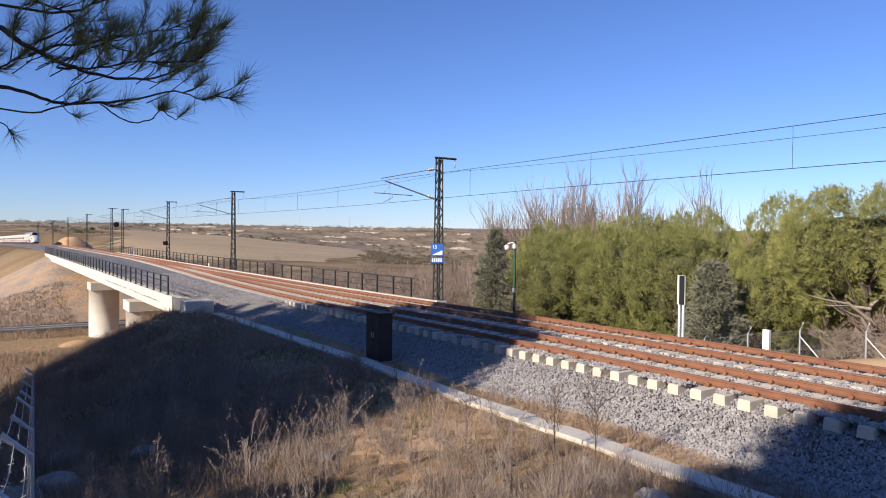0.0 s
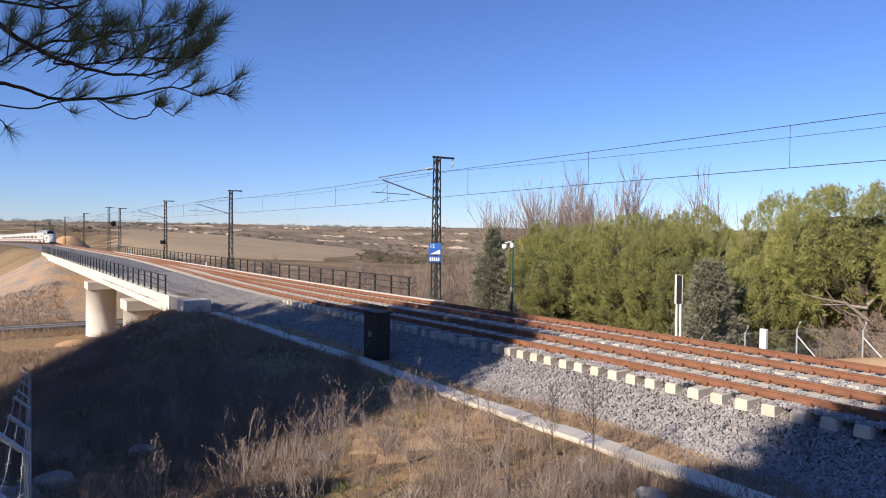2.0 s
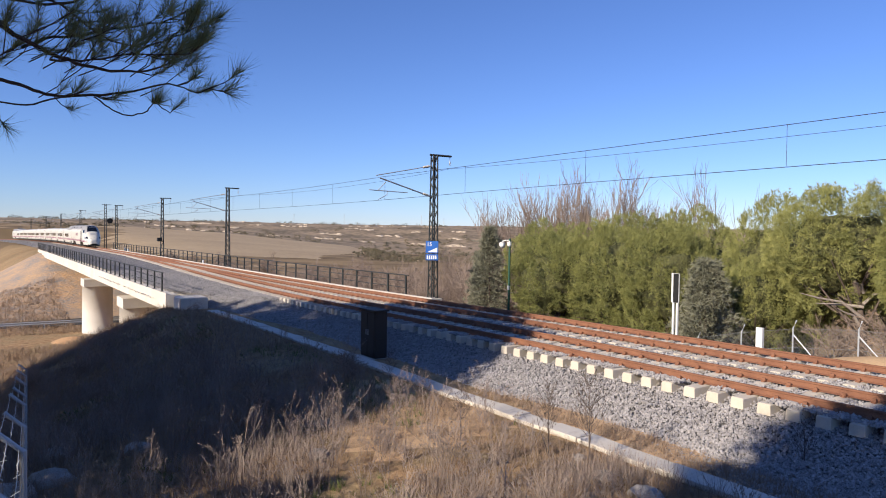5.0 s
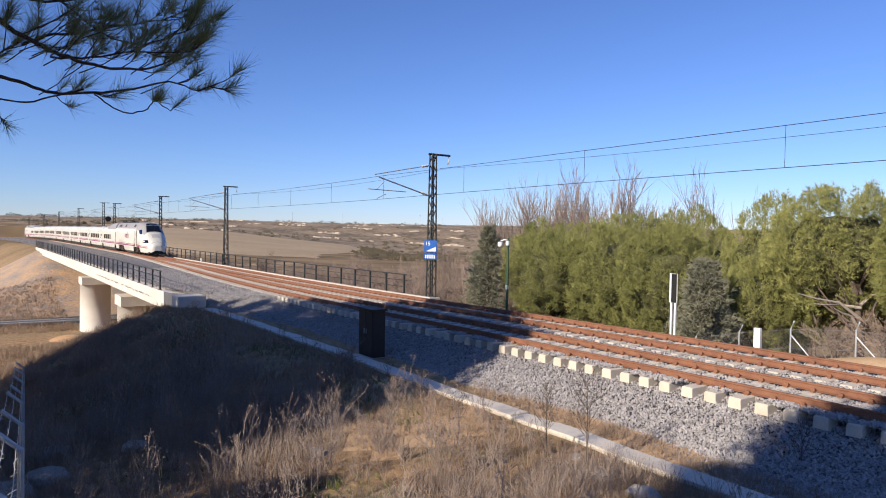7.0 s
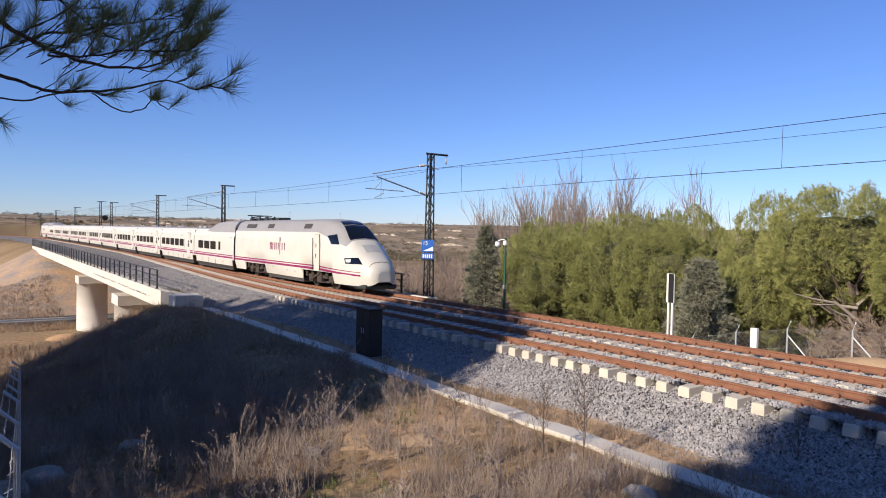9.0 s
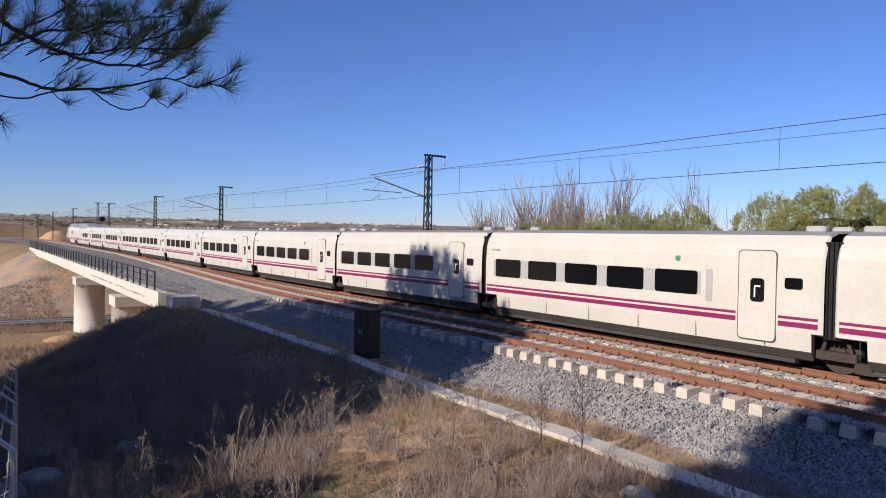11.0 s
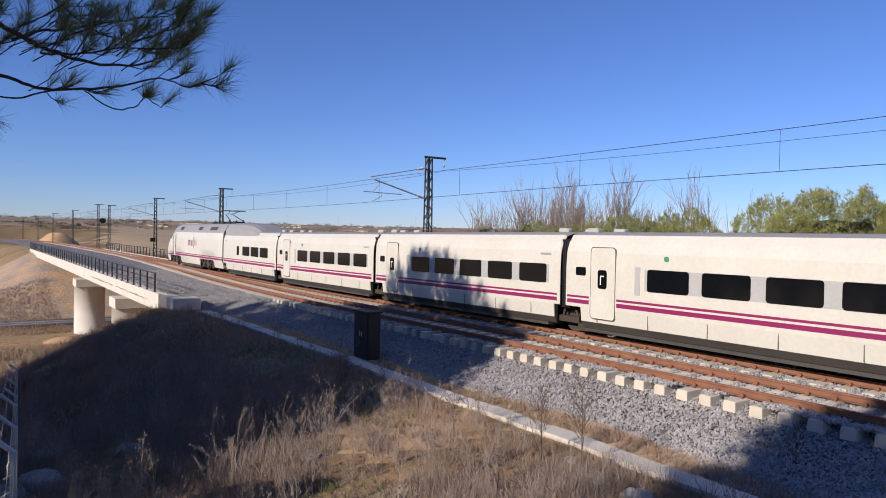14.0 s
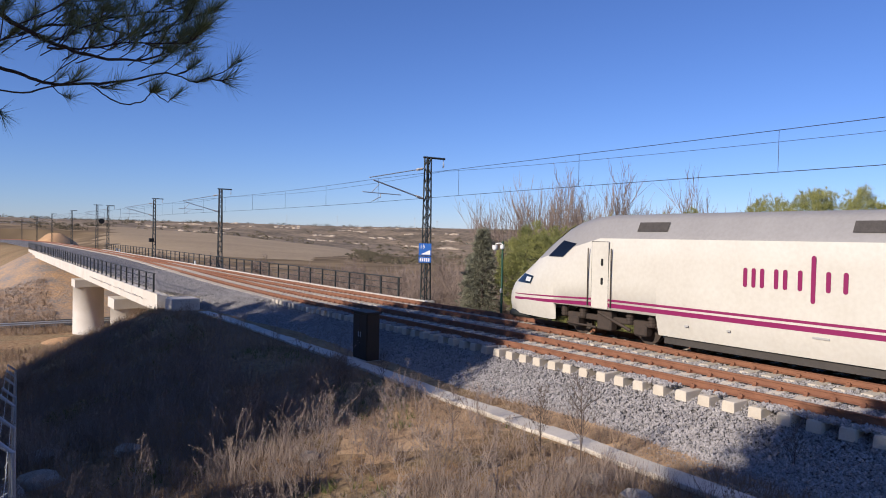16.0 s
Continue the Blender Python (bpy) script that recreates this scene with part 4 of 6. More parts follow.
def pine(seed, height, radius, base, plumes, label, size=0.17, mat=None, group="pines behind the fence", back=0.0, blades=9, reach=0.55, lumpy=0.15, bend=2.3):
    """A dense pine: trunk, grey limbs, and a crown of upswept plumes of needles over a core darkened for shade."""
    rnd, rng = random.Random(seed), np.random.default_rng(seed)
    t = tagged(empty("pine_tree"), label, "pine tree", group)
    cz, hz = (base + height) / 2, (height - base) / 2

    def crown_point(a, w, k=1.0):
        d = Vector((math.cos(a) * max(0.0, 1 - abs(w) ** bend) ** 0.5, math.sin(a) * max(0.0, 1 - abs(w) ** bend) ** 0.5, w))
        q = 1 + lumpy * noise.noise(d * 1.9 + Vector((seed, 0, 0))) + 0.5 * lumpy * noise.noise(d * 4.6 + Vector((0, seed, 0)))
        narrow = 1 - 0.35 * max(0.0, -w - 0.2)
        return Vector((d.x * radius * narrow, d.y * radius * narrow + back, 0)) * 1.0 + Vector((0, 0, cz)) + Vector((d.x * radius * (q * k - 1), d.y * radius * (q * k - 1), w * hz * (q * k))), d
    bm = bmesh.new()
    th = 0.022 * height
    tube(bm, [(0, 0, -0.5), (0.06, 0.03, height * 0.2), (-0.05, back * 0.25, height * 0.45), (0.05, back * 0.8, height * 0.8)], [th, th * 0.85, th * 0.6, 0.03], 9)
    for i in range(26):
        z = height * rnd.uniform(0.14, 0.6)
        e, _ = crown_point(rnd.uniform(0, math.tau), rnd.uniform(-0.85, 0.3), 0.92)
        o = Vector((0, back * 0.5 * z / height, z))
        m = o.lerp(e, 0.5) + Vector((rnd.gauss(0, 0.15), rnd.gauss(0, 0.15), rnd.uniform(-0.1, 0.3)))
        tube(bm, [o, m, e], [th * 0.35, th * 0.22, 0.012], 5, caps=False)
    part("trunk", bm, BARK, t)
    cs, ns = [], []
    for i in range(plumes):
        w = rnd.uniform(-0.93, 0.99)
        p, d = crown_point(rnd.uniform(0, math.tau), w, 1.0 if rnd.random() < 0.72 else rnd.uniform(0.7, 0.95))
        if noise.noise(Vector((p.x * 1.2, p.y * 1.2, p.z * 0.9 + seed))) < -0.16 or (w < -0.5 and rnd.random() < 0.45):
            continue
        ax = (Vector((d.x, d.y, d.z * 0.4)) * 0.75 + Vector((rnd.gauss(0, 0.22), rnd.gauss(0, 0.22), 0.75))).normalized()
        ln = reach * rnd.uniform(0.6, 1.3)
        for j in range(13):
            f = j / 12
            sp = 0.27 * reach * (1.15 - f)
            cs.append(tuple(p + ax * ln * 0.7 * (f - 0.55) + Vector((rnd.gauss(0, sp), rnd.gauss(0, sp), rnd.gauss(0, sp)))))
            ns.append(tuple(ax))
    o = tri_object("crown", tuft_arrays(rng, cs, ns, size, size * 0.042, blades, 0.62), mat or NEEDLE)
    o.parent = t
    # solid core, coloured dark to stand for the crown's shaded inside
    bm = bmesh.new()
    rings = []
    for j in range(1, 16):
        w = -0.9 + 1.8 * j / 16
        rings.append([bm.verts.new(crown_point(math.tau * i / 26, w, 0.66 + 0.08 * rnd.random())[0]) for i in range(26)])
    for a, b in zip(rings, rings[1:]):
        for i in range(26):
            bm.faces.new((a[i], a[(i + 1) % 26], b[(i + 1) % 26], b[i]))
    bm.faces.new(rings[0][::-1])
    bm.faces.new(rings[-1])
    part("shaded_crown_core", bm, CROWN_SHADE, t, flat=False)
    return t


DEADWOOD = material("dead_wood", (0.46, 0.39, 0.33), 0.95, 0, (0.30, 0.25, 0.21), 6, 40, 0.5, 0.6, 0.01)
CROWN_SHADE = material("shaded_crown_core", (0.13, 0.13, 0.045), 0.9, 0, (0.05, 0.05, 0.02), 2.5, 14, 0.4, 1.0, 0.1)


def put(ob, s, n, turn=0.0, scale=1.0, z=None, tall=1.0):
    p = at(s, n)
    ob.matrix_world = Matrix.Translation((p.x, p.y, (ground_z(p.x, p.y) if z is None else z))) @ Matrix.Rotation(turn, 4, "Z") @ Matrix.Diagonal((scale, scale, scale * tall, 1))
    return ob


def again(ob, s, n, turn=0.0, scale=1.0, z=None, tall=1.0):
    c = copy_thing(ob, Matrix.Identity(4))
    return put(c, s, n, turn, scale, z, tall)


P_LABEL = "dense rounded green pine with upswept plumes of needles"
# along the line, across it, radius, height of the top over the rails
spots = [(33.8, 31.2, 2.9, 4.3), (29.8, 28.2, 3.0, 3.5), (27.3, 29.2, 3.0, 4.1), (23.8, 28.4, 3.1, 4.55), (24.4, 33.1, 2.6, 5.0),
         (21.6, 27.6, 2.4, 3.9), (17.3, 29.3, 1.95, 5.3), (16.4, 26.8, 1.55, 2.7), (15.0, 28.6, 1.7, 3.7), (19.8, 35.1, 2.2, 2.9),
         (9.2, 25.8, 2.3, 5.0), (6.5, 27.0, 2.8, 5.9), (36.0, 34.0, 2.6, 3.6), (29.5, 33.5, 2.8, 3.9), (12.6, 30.5, 2.2, 4.2)]
pines = [pine(21 + i, 7.6, 2.85, 1.35, 1500, P_LABEL) for i in range(4)]
for i, (s, n, r, top) in enumerate(spots):
    p = at(s, n)
    k = r / 2.95
    tall = (top - ground_z(p.x, p.y)) / (7.75 * k)
    if i < 4:
        put(pines[i], s, n, i * 1.9, k, None, tall)
    else:
        again(pines[i % 4], s, n, i * 2.4, k, None, tall)
# the pine whose bare trunk and dead lower limbs show before its crown
big = pine(29, 6.2, 2.35, 1.7, 1300, "large green pine with a bare grey trunk and dead lower limbs", back=1.5)
bm = bmesh.new()
for a, z, ln, lift in ((200, 1.7, 2.6, 0.9), (170, 2.1, 1.6, 0.1), (215, 1.3, 1.4, 0.8), (20, 2.2, 1.2, 0.5), (240, 2.6, 1.3, 0.4)):
    d = Vector((math.cos(radians(a)), math.sin(radians(a)) * 0.5, 0))
    tube(bm, [(0, 0, z), tuple(d * ln * 0.35 + Vector((0, 0, z + lift * 0.65))), tuple(d * ln * 0.7 + Vector((0, 0, z + lift * 0.8))), tuple(d * ln + Vector((0, 0, z + lift)))], [0.06, 0.045, 0.03, 0.012], 6)
part("dead_limb", bm, DEADWOOD, big, "pale dead limbs")
put(big, 11.75, 25.4, 0.0, 1.0)

# unseen tall pines on the camera's side of the line, whose shade lies on the slope
shade = pine(41, 15.0, 3.9, 5.2, 420, "unseen tall pine on the slope beside the camera", 0.55, group="tall pines", reach=1.6, blades=12)
# the three behind the row, at s 16 to 22, are added to block skylight
row = [(17.0, -6.6, 0.88), (21.5, -6.0, 1.08), (26.5, -6.2, 1.02), (31.0, -6.4, 1.0), (35.0, -6.4, 0.95), (12.8, -6.3, 0.40), (9.6, -5.9, 0.39), (22.0, -12.0, 1.1), (16.0, -12.5, 1.05), (18.0, -17.5, 1.1), (4.1, -15.3, 0.72), (1.5, -11.5, 0.66)]
for i, (s, n, k) in enumerate(row):
    p = at(s, n)
    z = ground_z(p.x, p.y)
    if i == 0:
        put(shade, s, n, 0.4, k, z)
    else:
        again(shade, s, n, i * 1.7, k, z)


def cedar(seed, height, radius, label):
    rnd, rng = random.Random(seed), np.random.default_rng(seed)
    t = tagged(empty("conifer_tree"), label, "conifer", "blue-green conifers")
    bm = bmesh.new()
    tube(bm, [(0, 0, -0.3), (0, 0, height * 0.95)], [0.11, 0.02], 8)
    cs, ns = [], []
    for i in range(190):
        f = (i / 190) ** 0.85
        z = 0.15 + f * (height - 0.3)
        r = radius * (1 - f) ** 0.75 * rnd.choice((0.62, 0.8, 1.0, 1.12)) + 0.08
        a = i * 2.4
        d = Vector((math.cos(a), math.sin(a), 0.0))
        tip = d * r + Vector((0, 0, z - 0.05 * r))
        tube(bm, [(0, 0, z), tuple(d * r * 0.55 + Vector((0, 0, z + 0.12 * r))), tuple(tip)], [0.02, 0.012, 0.004], 3, caps=False)
        for j in range(14):
            q = rnd.uniform(0.3, 1.0)
            off = Vector((rnd.gauss(0, 0.12), rnd.gauss(0, 0.12), rnd.gauss(0, 0.035)))
            p = d * r * q + Vector((0, 0, z + 0.1 * r * (1 - q))) + off
            cs.append(tuple(p))
            ns.append(tuple((d * 0.8 + Vector((0, 0, 0.35)) + off * 2).normalized()))
    part("trunk", bm, BARK, t)
    o = tri_object("crown", tuft_arrays(rng, cs, ns, 0.22, 0.016, 10, 0.55), CEDAR)
    o.parent = t
    return t


put(cedar(61, 7.0, 1.85, "grey-green conifer with hanging foliage beside the pole"), 32.5, 25.2, 0.3)
put(cedar(62, 4.55, 1.75, "blue-green young cedar in front of the pines"), 16.9, 23.9, 1.0)
put(cedar(63, 5.6, 1.3, "grey-green conifer behind the railway"), 35.0, 26.5, 1.0)


def bare_tree(seed, height, label, spread=0.32, rise=0.35, stems=3, depth=4, group="bare trees", kids=(3, 4), cat="bare tree", twig=0.012):
    rnd = random.Random(seed)
    t = tagged(empty("bare_tree" if cat == "bare tree" else "bare_shrub"), label, cat, group)
    bm = bmesh.new()
    tips = []
    for i in range(stems):
        d = Vector((rnd.gauss(0, 0.16), rnd.gauss(0, 0.16), 1)).normalized()
        branches(bm, rnd, Vector((rnd.gauss(0, 0.2), rnd.gauss(0, 0.2), -0.2)), d, height * 0.42 * rnd.uniform(0.8, 1.1), height * 0.013, depth, tips, spread, rise, kids, 4, 0.68, twig)
    part("limb_crown", bm, TWIG, t)
    return t


poplars = [bare_tree(71 + i, 15.2, "tall bare poplar with many upright branches", 0.28, 0.38, 2, 4, "bare poplars", (3, 5), twig=0.018) for i in range(4)]
psp = [(58.0, 45.5, 0.95), (57.0, 48, 1.08), (55.0, 48, 1.05), (54.0, 50, 1.12), (52.0, 49, 1.08), (51.5, 52, 1.12), (49.5, 50, 1.1), (49.0, 53, 1.15), (47.3, 52, 1.1), (46.0, 51, 1.0), (45.0, 53, 0.98), (59.0, 52, 1.08),
       (49.0, 60, 0.92), (47.5, 60.5, 1.05), (46.1, 60, 1.08), (42.1, 62.1, 1.2), (54.5, 56, 1.12), (43.2, 60, 0.78),
       (52, 38, 0.58), (49, 36, 0.5), (57, 40, 0.6), (62, 39, 0.52), (46, 34, 0.5), (66, 42, 0.5), (55, 35, 0.48)]
for i, (s, n, k) in enumerate(psp):
    if i < 4:
        put(poplars[i], s, n, i, k)
    else:
        again(poplars[i % 4], s, n, i * 1.3, k)

shrubs = [bare_tree(81 + i, 4.2, "leafless brown shrub in the valley", 0.8, 0.08, 6, 3, "bare shrubs", (4, 5), "shrub", 0.016) for i in range(3)]
rs = random.Random(9)
count = 0
while count < 210:
    s, n = 36 + 95 * rs.random() ** 1.35, 24.5 + 40 * rs.random() ** 1.3
    if s < 37 and n < 38:
        continue
    if n > 40 and s > 85 and rs.random() < 0.8:
        continue
    p = at(s, n)
    if n < 28:
        top = rs.uniform(-2.5, -0.6)
    elif s < 78:
        top = rs.uniform(-1.0, 2.6) * (0.6 + 0.4 * smooth(28, 36, n))
    else:
        top = rs.uniform(-2.5, 0.9)
    h = max(1.2, top - ground_z(p.x, p.y))
    k = h / 4.3 * rs.uniform(0.6, 0.8)
    tall = h / (4.3 * k)
    if count < 3:
        put(shrubs[count], s, n, rs.uniform(0, 6), k, None, tall)
    else:
        again(shrubs[count % 3], s, n, rs.uniform(0, 6), k, None, tall)
    count += 1
for s, n, k in ((26, 25.6, 0.5), (28.5, 26.4, 0.6), (23, 25.4, 0.45), (10.8, 25.0, 0.6), (9.0, 25.2, 0.7), (7.2, 25.5, 0.7), (12.6, 25.4, 0.55), (20.5, 25.5, 0.45), (30, 27, 0.7), (5.5, 25.6, 0.7), (8.2, 26.5, 0.8), (36, 24.5, 0.5), (38.5, 25.5, 0.55), (42, 25, 0.55)):
    again(shrubs[rs.randint(0, 2)], s, n, rs.uniform(0, 6), k)


def far_scrub():
    """Dark bushes and low trees scattered over the far slopes."""
    rng = np.random.default_rng(17)
    cs, ns = [], []
    for i in range(2400):
        d = 300 * (10 ** (rng.random() * 0.75))
        a = rng.uniform(-0.62, 0.75)
        x, y = math.sin(a) * d, math.cos(a) * d
        s, n = sn(x, y)
        if n < 32 and s > 60 and n > -8:
            continue
        b = bearing(x, y)
        if 290 < d < 615 and -0.48 < b < -0.12:
            continue
        if noise.noise((x * 0.009, y * 0.009, 2.2)) < (0.12 if d < 600 else -0.12):
            continue
        r = rng.uniform(0.8, 2.4) * (1 + d / 900)
        g = ground_z(x, y)
        m = 30
        u = rng.normal(0, 1, (m, 3))
        u /= np.linalg.norm(u, axis=1, keepdims=True)
        u[:, 2] = np.abs(u[:, 2])
        p = np.array([x, y, g - 0.2]) + u * r * np.array([1.25, 1.25, 0.85]) * rng.uniform(0.5, 1.0, (m, 1))
        cs.append(p)
        ns.append(u)
    cs, ns = np.concatenate(cs), np.concatenate(ns)
    v = tuft_arrays(rng, cs, ns, 0.8, 0.15, 8, 0.8)
    tagged(tri_object("far_bushes", v, SCRUB), "dark bushes scattered over the far slopes", "bushes", kind="stuff")


def outcrops():
    """Pale rock ledges that break out of the far slope in broken rows."""
    rnd = random.Random(77)
    verts, faces = [], []
    for i in range(650):
        b = rnd.uniform(-0.42, 0.05)
        ledge = rnd.choice((760, 850, 930, 1000))
        d = ledge + 40 * noise.noise((b * 9, ledge, 0)) + rnd.uniform(-8, 8)
        if noise.noise((b * 22, ledge * 0.1, 3.0)) < 0.05:
            continue
        y = d / math.sqrt(1 + b * b)
        x = b * y
        w, h, g = rnd.uniform(1.0, 4.0), rnd.uniform(0.4, 1.5), ground_z(x, y)
        k = len(verts)
        for zz, f in ((-0.6, 1.15), (h * 0.6, 1.0), (h, 0.7)):
            for j in range(6):
                a = j * math.tau / 6
                verts.append((x + math.cos(a) * w * f * rnd.uniform(0.7, 1.1), y + math.sin(a) * w * 0.6 * f * rnd.uniform(0.7, 1.1), g + zz * rnd.uniform(0.85, 1.15)))
        faces += [[k + r * 6 + j, k + r * 6 + (j + 1) % 6, k + r * 6 + 6 + (j + 1) % 6, k + r * 6 + 6 + j] for r in (0, 1) for j in range(6)]
        faces.append([k + 12 + j for j in range(6)])
    tagged(raw("rock_outcrops", verts, faces, LEDGE), "pale limestone ledges breaking out of the far slope", "rocks", kind="stuff")


def skyline_poles():
    for b, d, h in ((-0.207, 1080, 15), (-0.135, 1080, 16), (-0.024, 1080, 16), (0.008, 1100, 12), (-0.40, 1080, 9)):
        y = d / math.sqrt(1 + b * b)
        x = b * y
        t = tagged(empty("utility_pole", Matrix.Translation((x, y, ground_z(x, y)))), "thin grey utility pole on the skyline", "utility pole", "poles on the skyline")
        bm = bmesh.new()
        tube(bm, [(0, 0, -1), (0, 0, h)], [0.32, 0.2], 6)
        part("pole", bm, GALV, t)
        bm = bmesh.new()
        bar(bm, (-1.2, 0, h - 1.2), (1.2, 0, h - 1.2), 0.16)
        part("crossarm", bm, GALV, t)


LEDGE = material("pale_ledge", (0.56, 0.46, 0.35), 0.95, 0, (0.40, 0.32, 0.235), 0.2, 2.0, 0.5, 0.5, 0.1)
outcrops()
skyline_poles()
SCRUB = material("far_scrub", (0.24, 0.19, 0.12), 0.95, 0, (0.11, 0.105, 0.065), 0.02, 0.4, 0.4, 0, random_amount=0.3)
far_scrub()


def grass():
    rng = np.random.default_rng(23)
    for name, mat, count, test, ln, wd, blades, label in (
            ("dry_grass", GRASS, 22000, 0, 0.24, 0.0045, 9, "short straw-coloured dry grass on the slope"),
            ("tall_dry_grass", WEED, 8000, 1, 0.5, 0.0045, 9, "tall brown dry grass and weeds in clumps"),
            ("green_grass", GREENGRASS, 1500, 2, 0.2, 0.006, 10, "patches of green winter grass")):
        cs, ns = [], []
        while len(cs) < count:
            s, n = 3 + 45 * rng.random() ** 1.3, rng.uniform(-8, 11.6)
            p = at(s, n)
            if n > 9.9 and (test != 0 or n < 10.65 or s > 15):
                continue
            if p.y < 2 or abs(p.x / p.y) > 0.75:
                continue
            q = noise.noise((p.x * 0.35, p.y * 0.35, 4.0 + test * 3))
            bare = noise.noise((p.x * 0.2 + 3, p.y * 0.2, 9.0))
            if test == 0 and bare > 0.22 and rng.random() < 0.8:
                continue
            if test == 1 and (q < -0.05 or (n > 7 and s > 9)):
                continue
            if test == 2 and q < 0.2:
                continue
            cs.append((p.x, p.y, ground_z(p.x, p.y) - 0.02))
            ns.append((0, 0, 1))
        tagged(tri_object(name, tuft_arrays(rng, cs, ns, ln, wd, blades, 0.42), mat), label, "grass", kind="stuff")
    # the lit floor of the valley
    cs, ns = [], []
    while len(cs) < 7000:
        s, n = rng.uniform(40, 110), rng.uniform(-14, 9)
        p = at(s, n)
        if p.y < 2 or abs(p.x / p.y) > 0.8 or 71.0 < s < 79:
            continue
        cs.append((p.x, p.y, ground_z(p.x, p.y) - 0.02))
        ns.append((0, 0, 1))
    tagged(tri_object("valley_grass", tuft_arrays(rng, cs, ns, 0.5, 0.014, 7, 0.4), GRASS), "tall straw-coloured grass on the valley floor", "grass", kind="stuff")


grass()


def weed(seed, height, label, dark=False):
    rnd, rng = random.Random(seed), np.random.default_rng(seed)
    t = tagged(empty("dry_weed"), label, "dry plant", "dry plants in the grass")
    bm = bmesh.new()
    tips = []
    if dark:
        branches(bm, rnd, Vector((0, 0, -0.05)), Vector((0.02, 0, 1)), height * 0.62, 0.012, 0, tips)
        for i in range(34):
            z = height * rnd.uniform(0.3, 0.98)
            a = rnd.uniform(0, math.tau)
            d = Vector((math.cos(a), math.sin(a), 0.9)).normalized()
            branches(bm, rnd, Vector((0, 0, z * 0.92)), d, (height - z * 0.7) * 0.34, 0.005, 1, tips, 0.4, 0.3, (2, 3), 3)
        tube(bm, [(0, 0, -0.05), (0.01, 0.01, height * 0.5), (0, 0.02, height * 0.97)], [0.013, 0.009, 0.003], 5)
    else:
        for i in range(rnd.randint(5, 9)):
            d = Vector((rnd.gauss(0, 0.22), rnd.gauss(0, 0.22), 1)).normalized()
            branches(bm, rnd, Vector((rnd.gauss(0, 0.06), rnd.gauss(0, 0.06), -0.03)), d, height * rnd.uniform(0.5, 0.85), 0.005, 2, tips, 0.4, 0.2, (2, 3), 3, 0.42)
    part("stalk", bm, BARK if dark else WEED, t)
    cs, ns = [tuple(p) for p, _ in tips], [tuple(v) for _, v in tips]
    o = tri_object("seed_head", tuft_arrays(rng, cs, ns, 0.05 if not dark else 0.035, 0.006, 5, 0.7), WEED if not dark else BARK)
    o.parent = t
    tagged(o, kind="stuff")
    return t


kinds = [weed(91 + i, 0.95 + 0.2 * i, "dry branching weed with pale seed heads") for i in range(4)]
rw = random.Random(31)
placed = 0
while placed < 320:
    s, n = 5 + 20 * rw.random(), rw.uniform(-2.5, 9.6)
    p = at(s, n)
    if p.y < 6.5 or abs(p.x / p.y) > 0.66:
        continue
    # thick on the lower side, a few along the channel
    if n > 7 and rw.random() < 0.55:
        continue
    k = rw.uniform(0.4, 0.95)
    if placed < 4:
        put(kinds[placed], s, n, rw.uniform(0, 6), k)
    else:
        again(kinds[placed % 4], s, n, rw.uniform(0, 6), k)
    placed += 1
for i in range(70):
    s, n = rw.uniform(17, 37), rw.uniform(-1, 9.2)
    again(kinds[i % 4], s, n, rw.uniform(0, 6), rw.uniform(0.6, 1.1))
for i in range(16):
    s, n = rw.uniform(19, 36), rw.uniform(0, 8.5)
    again(shrubs[i % 3], s, n, rw.uniform(0, 6), rw.uniform(0.12, 0.26))
for s, n, k in ((17.4, 8.6, 0.3), (18.6, 9.2, 0.22), (16.4, 7.4, 0.3), (15.8, 5.6, 0.34), (61, 6.5, 0.4), (58, 7.2, 0.35), (54, 5, 0.3)):
    again(shrubs[1], s, n, k * 9, k)
dark = weed(97, 1.75, "dark dead stalk with thin upright twigs beside the channel", True)
put(dark, 8.95, 9.3, 0.3, 1.0)
again(dark, 9.7, 9.0, 2.0, 0.82)
again(dark, 11.6, 8.3, 4.0, 0.66)
again(dark, 16.6, 9.5, 1.1, 0.55)
again(dark, 13.9, 8.9, 1.1, 0.55)
again(dark, 6.6, 12.3, 1.1, 0.6)


